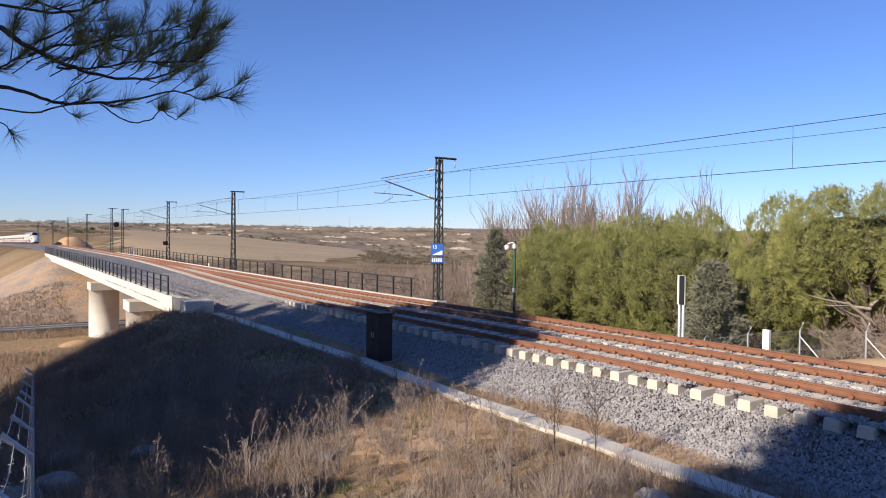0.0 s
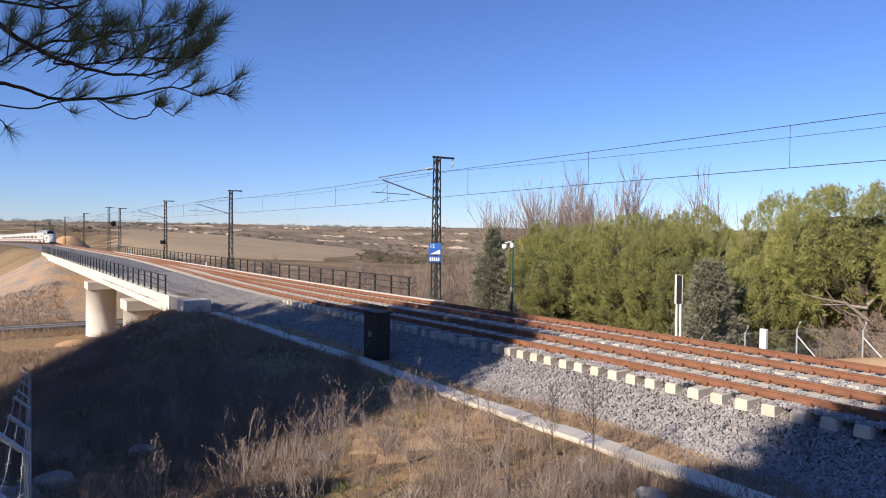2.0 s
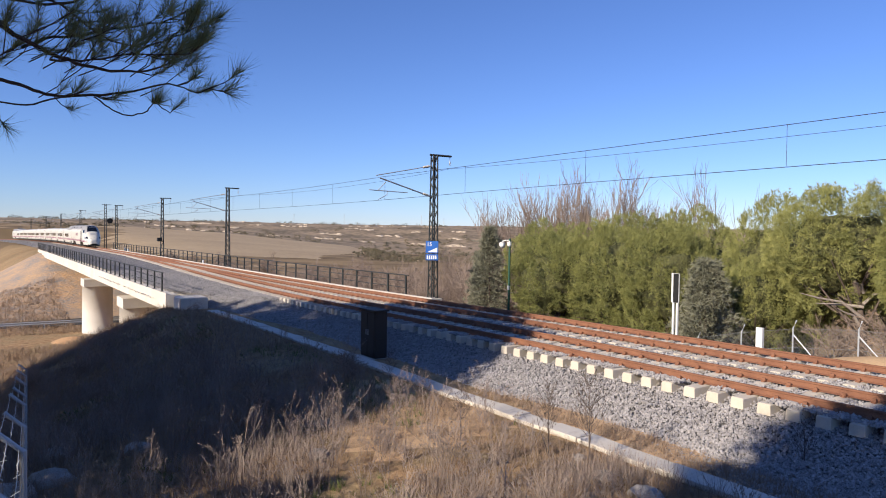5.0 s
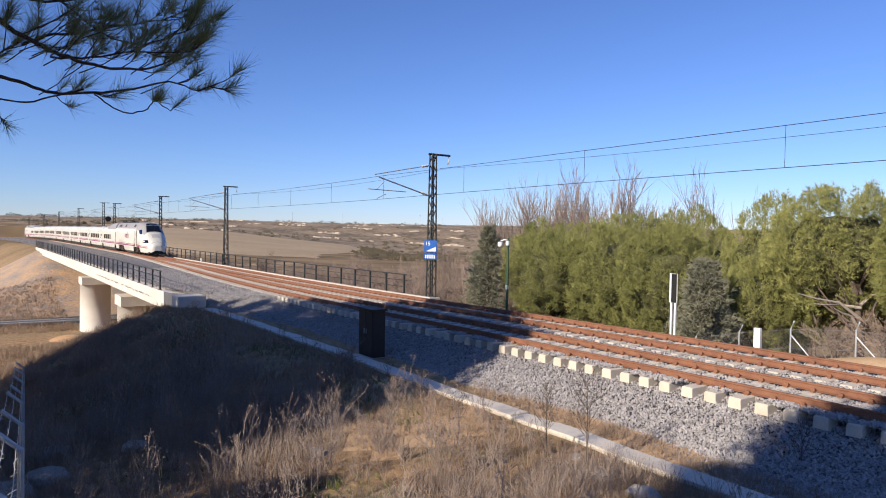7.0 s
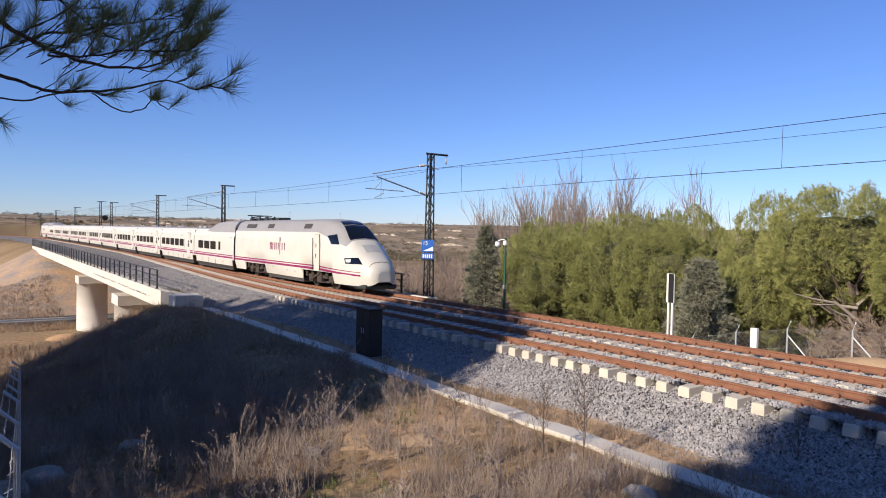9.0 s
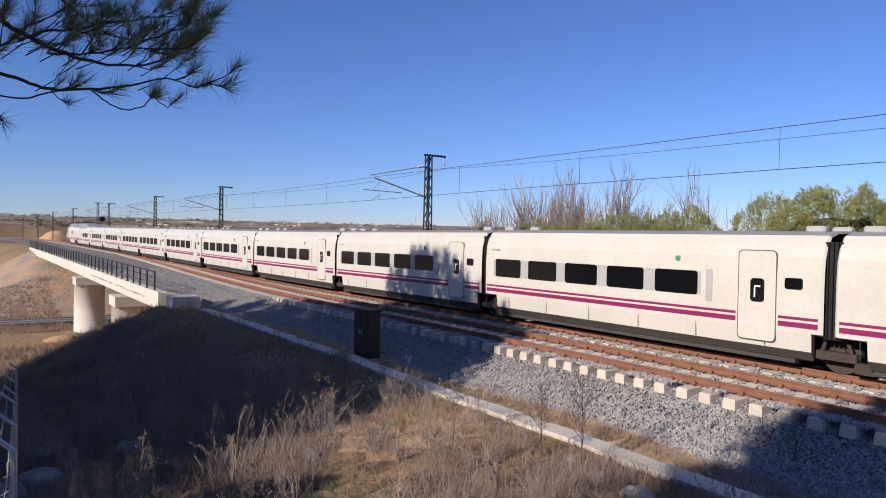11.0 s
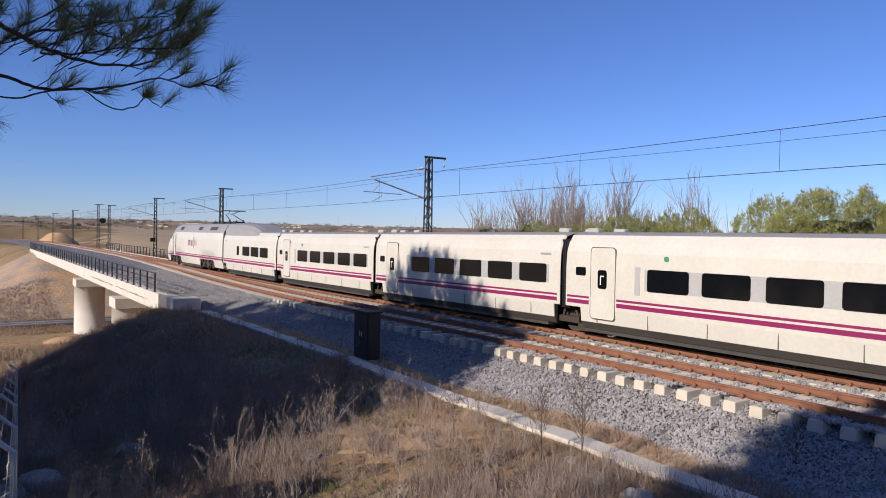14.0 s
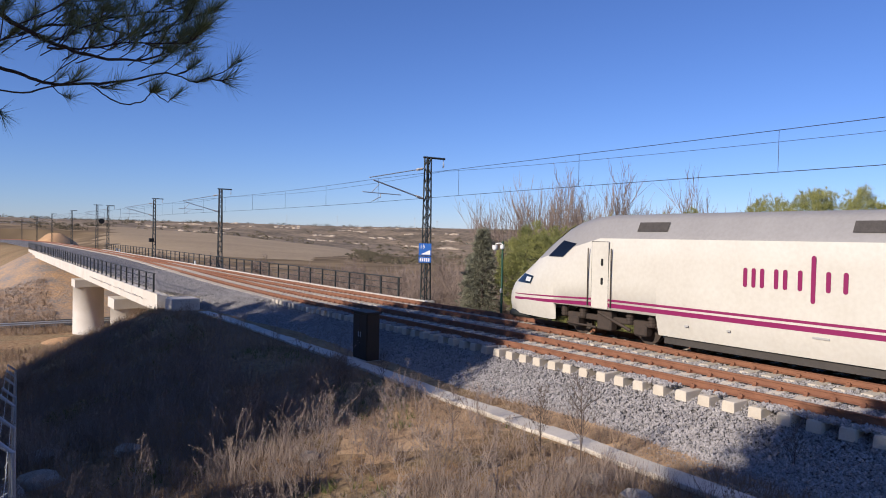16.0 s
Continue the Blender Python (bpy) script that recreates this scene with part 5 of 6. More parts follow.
# ---------------------------------------------------------------- the pine bough over the camera
def bough():
    """Local axes: x to the right, z up, y away; the origin hangs where the limb leaves the frame of view."""
    rnd, rng = random.Random(51), np.random.default_rng(51)
    t = tagged(empty("pine_bough"), "dark pine bough with long needles and thin bare twigs", "pine branch")
    limbs = [
        [(-2.2, 0.25, 0.022), (-0.9, 0.16, 0.018), (0.0, 0.03, 0.0145), (0.15, -0.05, 0.0125), (0.30, -0.12, 0.0105), (0.46, -0.185, 0.009), (0.64, -0.22, 0.007), (0.83, -0.21, 0.005), (0.97, -0.17, 0.003)],
        [(-1.2, -0.15, 0.013), (0.0, -0.255, 0.0105), (0.17, -0.29, 0.009), (0.30, -0.325, 0.008), (0.51, -0.322, 0.0065), (0.72, -0.30, 0.005), (0.91, -0.262, 0.004), (1.06, -0.30, 0.003), (1.14, -0.28, 0.003), (1.23, -0.31, 0.002)],
        [(0.525, -0.33, 0.004), (0.60, -0.38, 0.0038), (0.69, -0.42, 0.0035), (0.79, -0.39, 0.003), (0.83, -0.352, 0.0028), (0.91, -0.395, 0.0026), (0.965, -0.355, 0.002)],
        [(-0.3, -0.31, 0.005), (0.14, -0.38, 0.0045), (0.33, -0.358, 0.004), (0.51, -0.32, 0.004)],
        [(-0.1, -0.37, 0.004), (0.04, -0.44, 0.003), (0.10, -0.50, 0.002)],
        [(0.15, -0.10, 0.008), (0.30, -0.04, 0.0065), (0.44, -0.02, 0.0055), (0.64, 0.03, 0.0045), (0.83, 0.055, 0.0035), (1.05, 0.14, 0.0025)],
        [(-0.4, 0.20, 0.009), (0.11, 0.125, 0.007), (0.36, 0.098, 0.006), (0.55, 0.14, 0.005), (0.8, 0.25, 0.003)],
        [(0.14, 0.18, 0.006), (0.36, 0.098, 0.005), (0.50, 0.0, 0.0045), (0.72, -0.083, 0.004), (0.94, -0.04, 0.0035), (1.16, 0.055, 0.0025)],
        [(0.30, -0.16, 0.006), (0.53, -0.165, 0.005), (0.75, -0.138, 0.004), (1.05, -0.138, 0.003), (1.13, -0.095, 0.002)],
        [(-0.25, -0.16, 0.004), (0.0, -0.165, 0.004), (0.1, -0.13, 0.004), (0.16, -0.10, 0.004)]]
    cs, ns = [], []
    for li, limb in enumerate(limbs):
        bm = bmesh.new()
        depth = rnd.uniform(-0.1, 0.1)
        pts = [Vector((x * (0.93 if x > 0 else 1), depth * min(1.0, abs(i) / 3), z)) for i, (x, z, r) in enumerate(limb)]
        fine = []
        for i in range(len(pts) - 1):
            p0, p1, p2, p3 = pts[max(i - 1, 0)], pts[i], pts[i + 1], pts[min(i + 2, len(pts) - 1)]
            a, b, c = max((p1 - p0).length, 1e-6), (p2 - p1).length, max((p3 - p2).length, 1e-6)
            m1 = (p2 - p0) * (b / (a + b)) if i else p2 - p1
            m2 = (p3 - p1) * (b / (b + c)) if i < len(pts) - 2 else p2 - p1
            for j in range(4):
                f = j / 4
                q = p1 * (2 * f ** 3 - 3 * f * f + 1) + m1 * (f ** 3 - 2 * f * f + f) + p2 * (3 * f * f - 2 * f ** 3) + m2 * (f ** 3 - f * f)
                fine.append((q + Vector((0, rnd.gauss(0, 0.003), rnd.gauss(0, 0.003))), limb[i][2] + (limb[i + 1][2] - limb[i][2]) * f))
        fine.append((pts[-1], limb[-1][2]))
        tube(bm, [p for p, _ in fine], [r for _, r in fine], 6)
        # side twigs, which carry the needle bunches at their ends
        if li not in (2, 3, 4):
            k = 16 if li in (0, 5, 7, 8) else 11
            for j in range(k):
                f = rnd.uniform(0.28 if limb[0][0] < -0.5 else 0.1, 1.0)
                i = min(len(fine) - 2, int(f * (len(fine) - 1)))
                p = fine[i][0]
                if p.x < -0.35:
                    continue
                d = (fine[i + 1][0] - fine[i][0]).normalized()
                up = rnd.choice((1, 1, 0.8, -0.25)) if li != 1 else rnd.choice((0.8, -0.35))
                d = (d * 0.7 + Vector((rnd.gauss(0.1, 0.25), rnd.gauss(0, 0.55), up * rnd.uniform(0.2, 0.8)))).normalized()
                ln = rnd.uniform(0.06, 0.19)
                q = p + d * ln * 0.5 + Vector((0, 0, rnd.gauss(0, 0.012)))
                e = q + (d + Vector((0, 0, 0.35))).normalized() * ln * 0.5
                tube(bm, [p, q, e], [0.0032, 0.0025, 0.0018], 4)
                dd = (e - q).normalized()
                for m in range(4):
                    cs.append(tuple(e - dd * 0.018 * m))
                    ns.append(tuple((dd + Vector((0, 0, 0.45))).normalized()))
        e, g = fine[-1][0], fine[-4][0]
        dd = (e - g).normalized()
        for m in range(4):
            cs.append(tuple(e - dd * 0.018 * m))
            ns.append(tuple((dd + Vector((0, 0, 0.3))).normalized()))
        if li == 2:
            for q in (fine[16][0], fine[17][0], fine[15][0]):
                for m in range(4):
                    cs.append(tuple(q))
                    ns.append((0.4, 0, 0.8))
        part("limb", bm, BARK_DARK, t)
    # the thick bunches along the upper side
    for i in range(26):
        x, z = rnd.uniform(0.3, 1.0), rnd.uniform(-0.16, 0.17)
        p = Vector((x, rnd.uniform(-0.25, 0.25), z))
        d = Vector((rnd.gauss(0.3, 0.4), rnd.gauss(0, 0.4), 0.9)).normalized()
        bm = bmesh.new()
        tube(bm, [p - d * 0.02, p - d * 0.12 - Vector((0.05, 0, 0.01)), p - d * 0.17 - Vector((0.13, 0, 0.02))], [0.002, 0.0026, 0.003], 4)
        part("twig", bm, BARK_DARK, t)
        for m in range(4):
            cs.append(tuple(p - d * 0.02 * m))
            ns.append(tuple(d))
    for i in range(10):
        p = Vector((rnd.uniform(0.9, 1.02), rnd.uniform(-0.15, 0.15), rnd.uniform(-0.12, 0.1)))
        d = Vector((rnd.gauss(0.5, 0.3), rnd.gauss(0, 0.3), 0.7)).normalized()
        for m in range(4):
            cs.append(tuple(p - d * 0.02 * m))
            ns.append(tuple(d))
    v = tuft_arrays(rng, cs, ns, 0.12, 0.00115, 16, 0.5)
    o = tri_object("needles", v, NEEDLE_NEAR)
    o.parent = t
    return t


BARK_DARK = material("dark_bark", (0.075, 0.06, 0.055), 0.95, 0, (0.035, 0.028, 0.026), 12, 80, 0.5, 0.6, 0.004)
BOUGH = bough()
BOUGH_AT = Vector((-2.167, 3.4, 4.495))
SWAY = [(0, 0, 0), (1.5, 0, 5), (3.5, -2, 5), (7, 3, 6), (9, 4, 6), (9.4, 5, 11), (11.3, 7, 12), (11.6, 0, -1), (11.9, -16, -1), (12.2, -42, -4), (12.5, -33, -27), (12.8, -8, -14), (13.1, 8, -20), (13.4, 13, 8),
        (13.7, -2, 30), (14.0, -6, 15), (14.4, 8, -2), (14.8, 19, 6), (15.2, -2, 15), (15.6, 0, -2), (16.0, 8, 25)]


# the pine that carries the bough
near_pine = pine(43, 9.8, 3.5, 4.2, 420, "pine whose bough hangs over the view", 0.5, group="tall pines", reach=1.4, blades=12)
near_pine.matrix_world = Matrix.Translation((-4.8, -1.9, ground_z(-4.8, -1.9)))

# ---------------------------------------------------------------- the train
HW = 1.48


def body_section(top, half=HW, floor=0.62, roof_round=0.55):
    """Half-outline of a car's body from the floor's edge to the roof's middle: (across, up)."""
    return [(half - 0.20, 0.28), (half - 0.06, 0.50), (half, 0.95), (half, 2.2), (half - 0.03, 2.75), (half - 0.12, 3.05), (half - 0.30, top - 0.12), (half - 0.62, top - 0.03), (0.0, top)]


def loft(bm, rings_xyz, mats=None, close_ends=(True, True)):
    rings = [[bm.verts.new(p) for p in r] for r in rings_xyz]
    for a, b in zip(rings, rings[1:]):
        for i in range(len(a) - 1):
            f = bm.faces.new((a[i], a[i + 1], b[i + 1], b[i]))
            if mats:
                f.material_index = mats[i]
    if close_ends[0]:
        bm.faces.new(rings[0])
    if close_ends[1]:
        bm.faces.new(rings[-1][::-1])
    bmesh.ops.recalc_face_normals(bm, faces=bm.faces)


def mirror(sec):
    return [(-x, z) for x, z in sec] + [(x, z) for x, z in sec[::-1]][1:]


def patch(bm, x0, x1, z0, z1, y, thick=0.006, r=0.0):
    """A plate on the side wall at across = y (sign gives the side)."""
    sgn = 1 if y > 0 else -1
    if r <= 0:
        box(bm, x0, y, z0, x1, y + sgn * thick, z1)
        return
    pts = []
    for cx, cz, a0 in ((x1 - r, z1 - r, 0), (x0 + r, z1 - r, 90), (x0 + r, z0 + r, 180), (x1 - r, z0 + r, 270)):
        for k in range(4):
            a = radians(a0 + 30 * k)
            pts.append((cx + r * math.cos(a), cz + r * math.sin(a)))
    lo = [bm.verts.new((px, y, pz)) for px, pz in pts]
    hi = [bm.verts.new((px, y + sgn * thick, pz)) for px, pz in pts]
    bm.faces.new(hi)
    for i in range(len(pts)):
        j = (i + 1) % len(pts)
        bm.faces.new((lo[i], lo[j], hi[j], hi[i]))


def stripes(parent, x0, x1, y, drop=None):
    for z0, z1, nm in ((1.06, 1.19, "stripe"), (1.25, 1.32, "stripe")):
        bm = bmesh.new()
        patch(bm, x0, x1, z0, z1, y, 0.004)
        part(nm, bm, PURPLE, parent, "purple line along the side")


def add_bogie(parent, x, wheels=(0.0,), name="wheelset"):
    for w in wheels:
        bm = bmesh.new()
        for side in (-1, 1):
            y = side * GAUGE / 2
            tube(bm, [(x + w, y - 0.065, 0.46), (x + w, y + 0.065, 0.46)], 0.46, 24)
            tube(bm, [(x + w, y + side * 0.065, 0.46), (x + w, y + side * 0.16, 0.46)], 0.17, 12)
        tube(bm, [(x + w, -0.8, 0.46), (x + w, 0.8, 0.46)], 0.08, 8)
        part(name, bm, BOGIE, parent)


def talgo_car(door, flip, tech=False, windows=5, label=""):
    """One articulated coach, 13.14 m over the joints; x runs along it, y across, z from the rail head."""
    L = 11.4 if tech else 13.14
    t = tagged(empty("train_coach"), label, "train coach", "coaches of the train")
    top = 3.42
    sec = mirror(body_section(top))
    k = len(body_section(top)) - 1
    idx = []
    for i in range(2 * k):
        h = min(i, 2 * k - 1 - i)
        idx.append(1 if h < 1 else (2 if h >= 6 else 0))
    bm = bmesh.new()
    cut = 0.92      # the body is cut back over the wheels at its joints
    rings = []
    for x, e, low in ((-L / 2 + 0.13, 0.05, cut), (-L / 2 + 0.18, 0, cut), (-L / 2 + 0.84, 0, cut), (-L / 2 + 0.85, 0, 0), (L / 2 - 0.41, 0, 0), (L / 2 - 0.40, 0, cut), (L / 2 - 0.18, 0, cut), (L / 2 - 0.13, 0.05, cut)):
        rings.append([(x, y * (1 - e * 0.5), max(z - (e if z > 2 else 0), low + (0.001 * q if low else 0))) for q, (y, z) in enumerate(sec)])
    loft(bm, rings, idx, (False, False))
    bmesh.ops.holes_fill(bm, edges=[e for e in bm.edges if e.is_boundary and abs(e.verts[0].co.x - e.verts[1].co.x) < 1e-4 and abs(abs(e.verts[0].co.x) - (L / 2 - 0.13)) < 1e-3], sides=0)
    part("body", bm, [TRAIN_WHITE, SHADED_SKIRT, TRAIN_GREY], t, "off-white body with a grey roof")
    # underframe skirt and gangway bellows
    bm = bmesh.new()
    box(bm, -L / 2 + 0.9, -1.24, 0.16, L / 2 - 0.9, 1.24, 0.42)
    part("underframe", bm, SHADED_SKIRT, t)
    bm = bmesh.new()
    for j in range(4):
        x = -L / 2 - 0.2 + j * 0.11
        box(bm, x, -1.32, 0.85, x + 0.08, 1.32, 3.15)
    part("gangway_bellows", bm, RUBBER, t, "black rubber gangway bellows")
    add_bogie(t, -L / 2)
    for side in (-1, 1):
        bm = bmesh.new()
        y = side * 1.05
        box(bm, -L / 2 - 0.5, y - 0.12, 0.35, -L / 2 + 0.5, y + 0.12, 0.55)
        bar(bm, (-L / 2 - 0.35, y, 0.5), (-L / 2 - 0.1, y, 1.25), 0.05, 6)
        bar(bm, (-L / 2 + 0.35, y, 0.5), (-L / 2 + 0.1, y, 1.25), 0.05, 6)
        box(bm, -L / 2 + 0.45, y - 0.1, 0.12, -L / 2 + 1.3, y + 0.1, 0.37)
        part("bogie_frame", bm, BOGIE, t)
    f = -1 if flip else 1
    for side in (-1, 1):
        y = side * HW

        def fx(a, b):
            a, b = (a, b) if f > 0 else (-b, -a)
            return a, b
        w0, pitch, ww = -5.8, 1.85, 1.44
        if not door:
            w0 = -4.3
        count = windows
        if tech:
            w0, pitch, ww = -1.0, 1.83, 1.48
            bm = bmesh.new()
            patch(bm, *fx(-2.3, -1.78), 1.64, 2.30, y, 0.007, 0.06)
            part("window", bm, GLASS_DARK, t, "dark tinted window")
        x = w0
        g0, g1 = fx(w0 - 0.12, w0 + pitch * (count - 1) + ww + 0.1)
        bm = bmesh.new()
        patch(bm, g0, g1, 1.645, 2.295, y, 0.003, 0.05)
        part("window_band", bm, PILLAR, t, "grey band between the windows")
        for i in range(count):
            a, b = fx(x, x + ww)
            bm = bmesh.new()
            patch(bm, a, b, 1.64, 2.30, y, 0.007, 0.09)
            part("window", bm, GLASS_DARK, t, "dark tinted window")
            x += pitch
        if door:
            a, b = fx(4.25, 5.3)
            bm = bmesh.new()
            patch(bm, a, b, 0.62, 2.92, y, 0.004, 0.12)
            d = part("door", bm, DOOR_SEAM, t, "off-white plug door")
            bm = bmesh.new()
            patch(bm, a + 0.025, b - 0.025, 0.645, 2.895, y, 0.008, 0.11)
            part("door_leaf", bm, TRAIN_WHITE, d)
            a, b = fx(4.6, 4.98)
            bm = bmesh.new()
            patch(bm, a, b, 1.6, 2.2, y, 0.012, 0.09)
            part("door_window", bm, GLASS_DARK, d)
            bm = bmesh.new()
            patch(bm, a + 0.1, a + 0.14, 1.72, 2.0, y, 0.014)
            patch(bm, a + 0.1, a + 0.27, 1.98, 2.02, y, 0.014)
            part("door_mark", bm, WHITE, d)
            a, b = fx(5.5, 5.95)
            bm = bmesh.new()
            patch(bm, a, b, 1.98, 2.26, y, 0.008, 0.06)
            part("small_window", bm, GLASS_DARK, t)
            a, b = fx(3.3, 3.5)
            bm = bmesh.new()
            patch(bm, a, b, 1.5, 2.36, y, 0.012, 0.03)
            part("vent_grille", bm, PILLAR, t)
            s0, s1 = fx(-6.33, 4.2)
            stripes(t, s0, s1, y)
            s0, s1 = fx(5.35, 6.33)
            stripes(t, s0, s1, y)
        else:
            stripes(t, -L / 2 + 0.24, L / 2 - 0.24, y)
        bm = bmesh.new()
        a, b = fx(-L / 2 + 0.5, -L / 2 + 1.1)
        for j in range(5):
            patch(bm, a + j * 0.11, a + j * 0.11 + 0.08, 2.62, 2.68, y - side * 0.015, 0.02)
        part("number_bars", bm, PILLAR, t, "small grey bars")
        if door:
            bm = bmesh.new()
            a, b = fx(2.3, 2.45)
            patch(bm, a, b, 2.56, 2.7, y - side * 0.01, 0.02, 0.05)
            part("green_mark", bm, GREEN_MARK, t, "small green emblem")
        # lower panel seams
        bm = bmesh.new()
        for j in range(6):
            xx = -5 + j * 2.0
            patch(bm, xx, xx + 0.012, 0.52, 0.92, side * (HW - 0.012), 0.012)
        part("panel_seam", bm, DOOR_SEAM, t)
    # roof fittings over the joints
    for x in (-L / 2 + 0.6, L / 2 - 0.75):
        for yy in (-0.75, 0.55):
            bm = bmesh.new()
            box(bm, x - 0.25, yy, top - 0.06, x + 0.25, yy + 0.25, top + 0.12, 0.05)
            part("roof_fitting", bm, PILLAR, t)
    if tech:
        # the high fairing towards the power car
        bm = bmesh.new()
        e = 1 if not flip else -1
        rings = []
        for x, h in ((5.5, 4.02), (3.6, 4.02), (1.8, 3.99), (0.4, 3.9), (-0.7, 3.72), (-1.5, 3.5), (-1.9, 3.36)):
            kk = (h - 3.3) / 0.72
            rings.append([(x * -e, yy, zz) for yy, zz in ((-1.36, 3.0), (-1.28, 3.0 + (h - 3.0) * 0.55), (-1.0, h - 0.12 * kk), (-0.55, h), (0.55, h), (1.0, h - 0.12 * kk), (1.28, 3.0 + (h - 3.0) * 0.55), (1.36, 3.0))])
        loft(bm, rings)
        part("roof_fairing", bm, TRAIN_GREY, t, "raised grey roof fairing")
    return t


DOOR_SEAM = material("door_seam", (0.10, 0.095, 0.085), 0.8, 0, None, 3, 20, 0.4, 0)
GREEN_MARK = material("green_mark", (0.10, 0.36, 0.20), 0.6, 0, None, 3, 20, 0.4, 0)


def power_car(rear):
    """The power car, 20.6 m long; its nose points along +x."""
    half_l = 10.3
    t = tagged(empty("train_power_car"), "white and grey streamlined power car " + ("closing the train" if rear else "leading the train"), "locomotive", "power cars of the train")
    # stations: distance from the nose's tip, roof height, half-width, lower edge
    nose = [(0.0, 1.2, 0.36, 0.66), (0.06, 1.38, 0.58, 0.54), (0.2, 1.56, 0.76, 0.46), (0.45, 1.76, 0.92, 0.42), (1.0, 2.08, 1.12, 0.40), (1.6, 2.46, 1.28, 0.40), (2.2, 2.86, 1.38, 0.40), (2.55, 3.1, 1.42, 0.40),
            (2.9, 3.34, 1.455, 0.40), (3.25, 3.55, 1.475, 0.42)]
    mid = [(3.26, 3.555, 1.475, 0.97), (3.9, 3.81, 1.48, 0.97), (4.6, 3.96, 1.48, 0.97), (5.3, 4.01, 1.48, 0.97), (7.55, 4.02, 1.48, 0.97), (7.56, 4.02, 1.48, 0.42), (13.8, 4.02, 1.48, 0.42), (13.81, 4.02, 1.48, 0.97),
           (18.05, 4.02, 1.48, 0.97), (18.06, 4.02, 1.48, 0.42), (20.2, 4.02, 1.48, 0.42), (20.35, 3.99, 1.45, 0.45)]
    st = nose + mid

    def section(d, top, half, low):
        if d >= 5.3:
            return [(half - 0.14, low), (half, max(0.98, low)), (half, 1.9), (half - 0.02, 2.6), (half - 0.06, 3.22), (half - 0.16, 3.34), (half - 0.40, 3.80), (half - 0.74, top - 0.04), (0, top)]
        if d >= 2.19:
            k = (d - 2.19) / (5.3 - 2.19)
            sh = 2.46 + (3.22 - 2.46) * k
            sh = min(sh, top - 0.25)
            b1 = 1.6 + 0.3 * k
            return [(half - 0.14, low), (half, max(0.98, low)), (half, b1), (half - 0.02 - 0.05 * (1 - k), b1 + (sh - b1) * 0.55), (half - 0.06 - 0.16 * (1 - k), sh),
                    (half - 0.16 - 0.2 * (1 - k), sh + (top - sh) * 0.3), (half - 0.40 - 0.16 * (1 - k), sh + (top - sh) * 0.72), (half - 0.74 - 0.04 * (1 - k), top - 0.05), (0, top)]
        h = top - low
        return [(half * 0.9, low), (half, low + 0.28 * h), (half * 0.995, low + 0.45 * h), (half * 0.95, low + 0.62 * h), (half * 0.86, low + 0.77 * h), (half * 0.74, low + 0.87 * h), (half * 0.56, low + 0.945 * h), (half * 0.33, low + 0.985 * h), (0, top)]
    rings = [[(half_l - d, y, z) for y, z in mirror(section(d, top, half, low))] for d, top, half, low in st]
    bm = bmesh.new()
    vr = [[bm.verts.new(p) for p in r] for r in rings]
    for (a, b), (sa, sb) in zip(zip(vr, vr[1:]), zip(st, st[1:])):
        for i in range(16):
            f = bm.faces.new((a[i], a[i + 1], b[i + 1], b[i]))
            f.smooth = True
            h = min(i, 15 - i)
            f.material_index = 1 if h >= 4 and sb[0] > 2.5 else 0
    bm.faces.new(vr[0])
    bm.faces.new(vr[-1][::-1])
    bmesh.ops.recalc_face_normals(bm, faces=bm.faces)
    part("body", bm, [TRAIN_WHITE, TRAIN_GREY], t, "white body with a grey roof and a sloping nose")

    def ring_at(d):
        for sa, sb, ra, rb in zip(st, st[1:], rings, rings[1:]):
            if sa[0] <= d <= sb[0]:
                q = (d - sa[0]) / (sb[0] - sa[0])
                return [Vector(a).lerp(Vector(b), q) for a, b in zip(ra, rb)]
        return [Vector(p) for p in rings[-1]]

    def by_height(d, z, side):
        r = ring_at(d)
        r = r if side == 0 else r[::-1]
        for a, b in zip(r[1:8], r[2:9]):
            if z <= b.z:
                q = (z - a.z) / max(b.z - a.z, 1e-6)
                return a.lerp(b, max(0.0, q))
        return r[8]

    def by_across(d, y, side):
        r = ring_at(d)
        for a, b in zip(r[3:13], r[4:14]):
            if y <= b.y:
                return a.lerp(b, max(0.0, (y - a.y) / max(b.y - a.y, 1e-6)))
        return r[13]

    def skin(name, find, corners, mat, label="", out=0.012, seg=8, side=0):
        """A plate lying on the body between four corners (distance from the nose, height or place across)."""
        bm = bmesh.new()
        grid = []
        for i in range(seg + 1):
            line = []
            for j in range(seg + 1):
                u, v = i / seg, j / seg
                d, w = [(corners[0][k] * (1 - u) + corners[1][k] * u) * (1 - v) + (corners[3][k] * (1 - u) + corners[2][k] * u) * v for k in (0, 1)]
                p = find(d, w, side)
                p = p + (p - Vector((half_l - d - 1.2, 0, 1.6))).normalized() * out
                line.append(bm.verts.new(p))
            grid.append(line)
        for i in range(seg):
            for j in range(seg):
                bm.faces.new((grid[i][j], grid[i + 1][j], grid[i + 1][j + 1], grid[i][j + 1]))
        bmesh.ops.recalc_face_normals(bm, faces=bm.faces)
        return part(name, bm, mat, t, label, flat=False)

    skin("windscreen", by_across, [(2.3, -0.86), (3.5, -0.68), (3.5, 0.68), (2.3, 0.86)], GLASS_DARK, "dark raked windscreen", 0.025, 14)
    skin("upper_windscreen", by_across, [(3.62, -0.66), (4.25, -0.56), (4.25, 0.56), (3.62, 0.66)], GLASS_DARK, "", 0.02, 10)
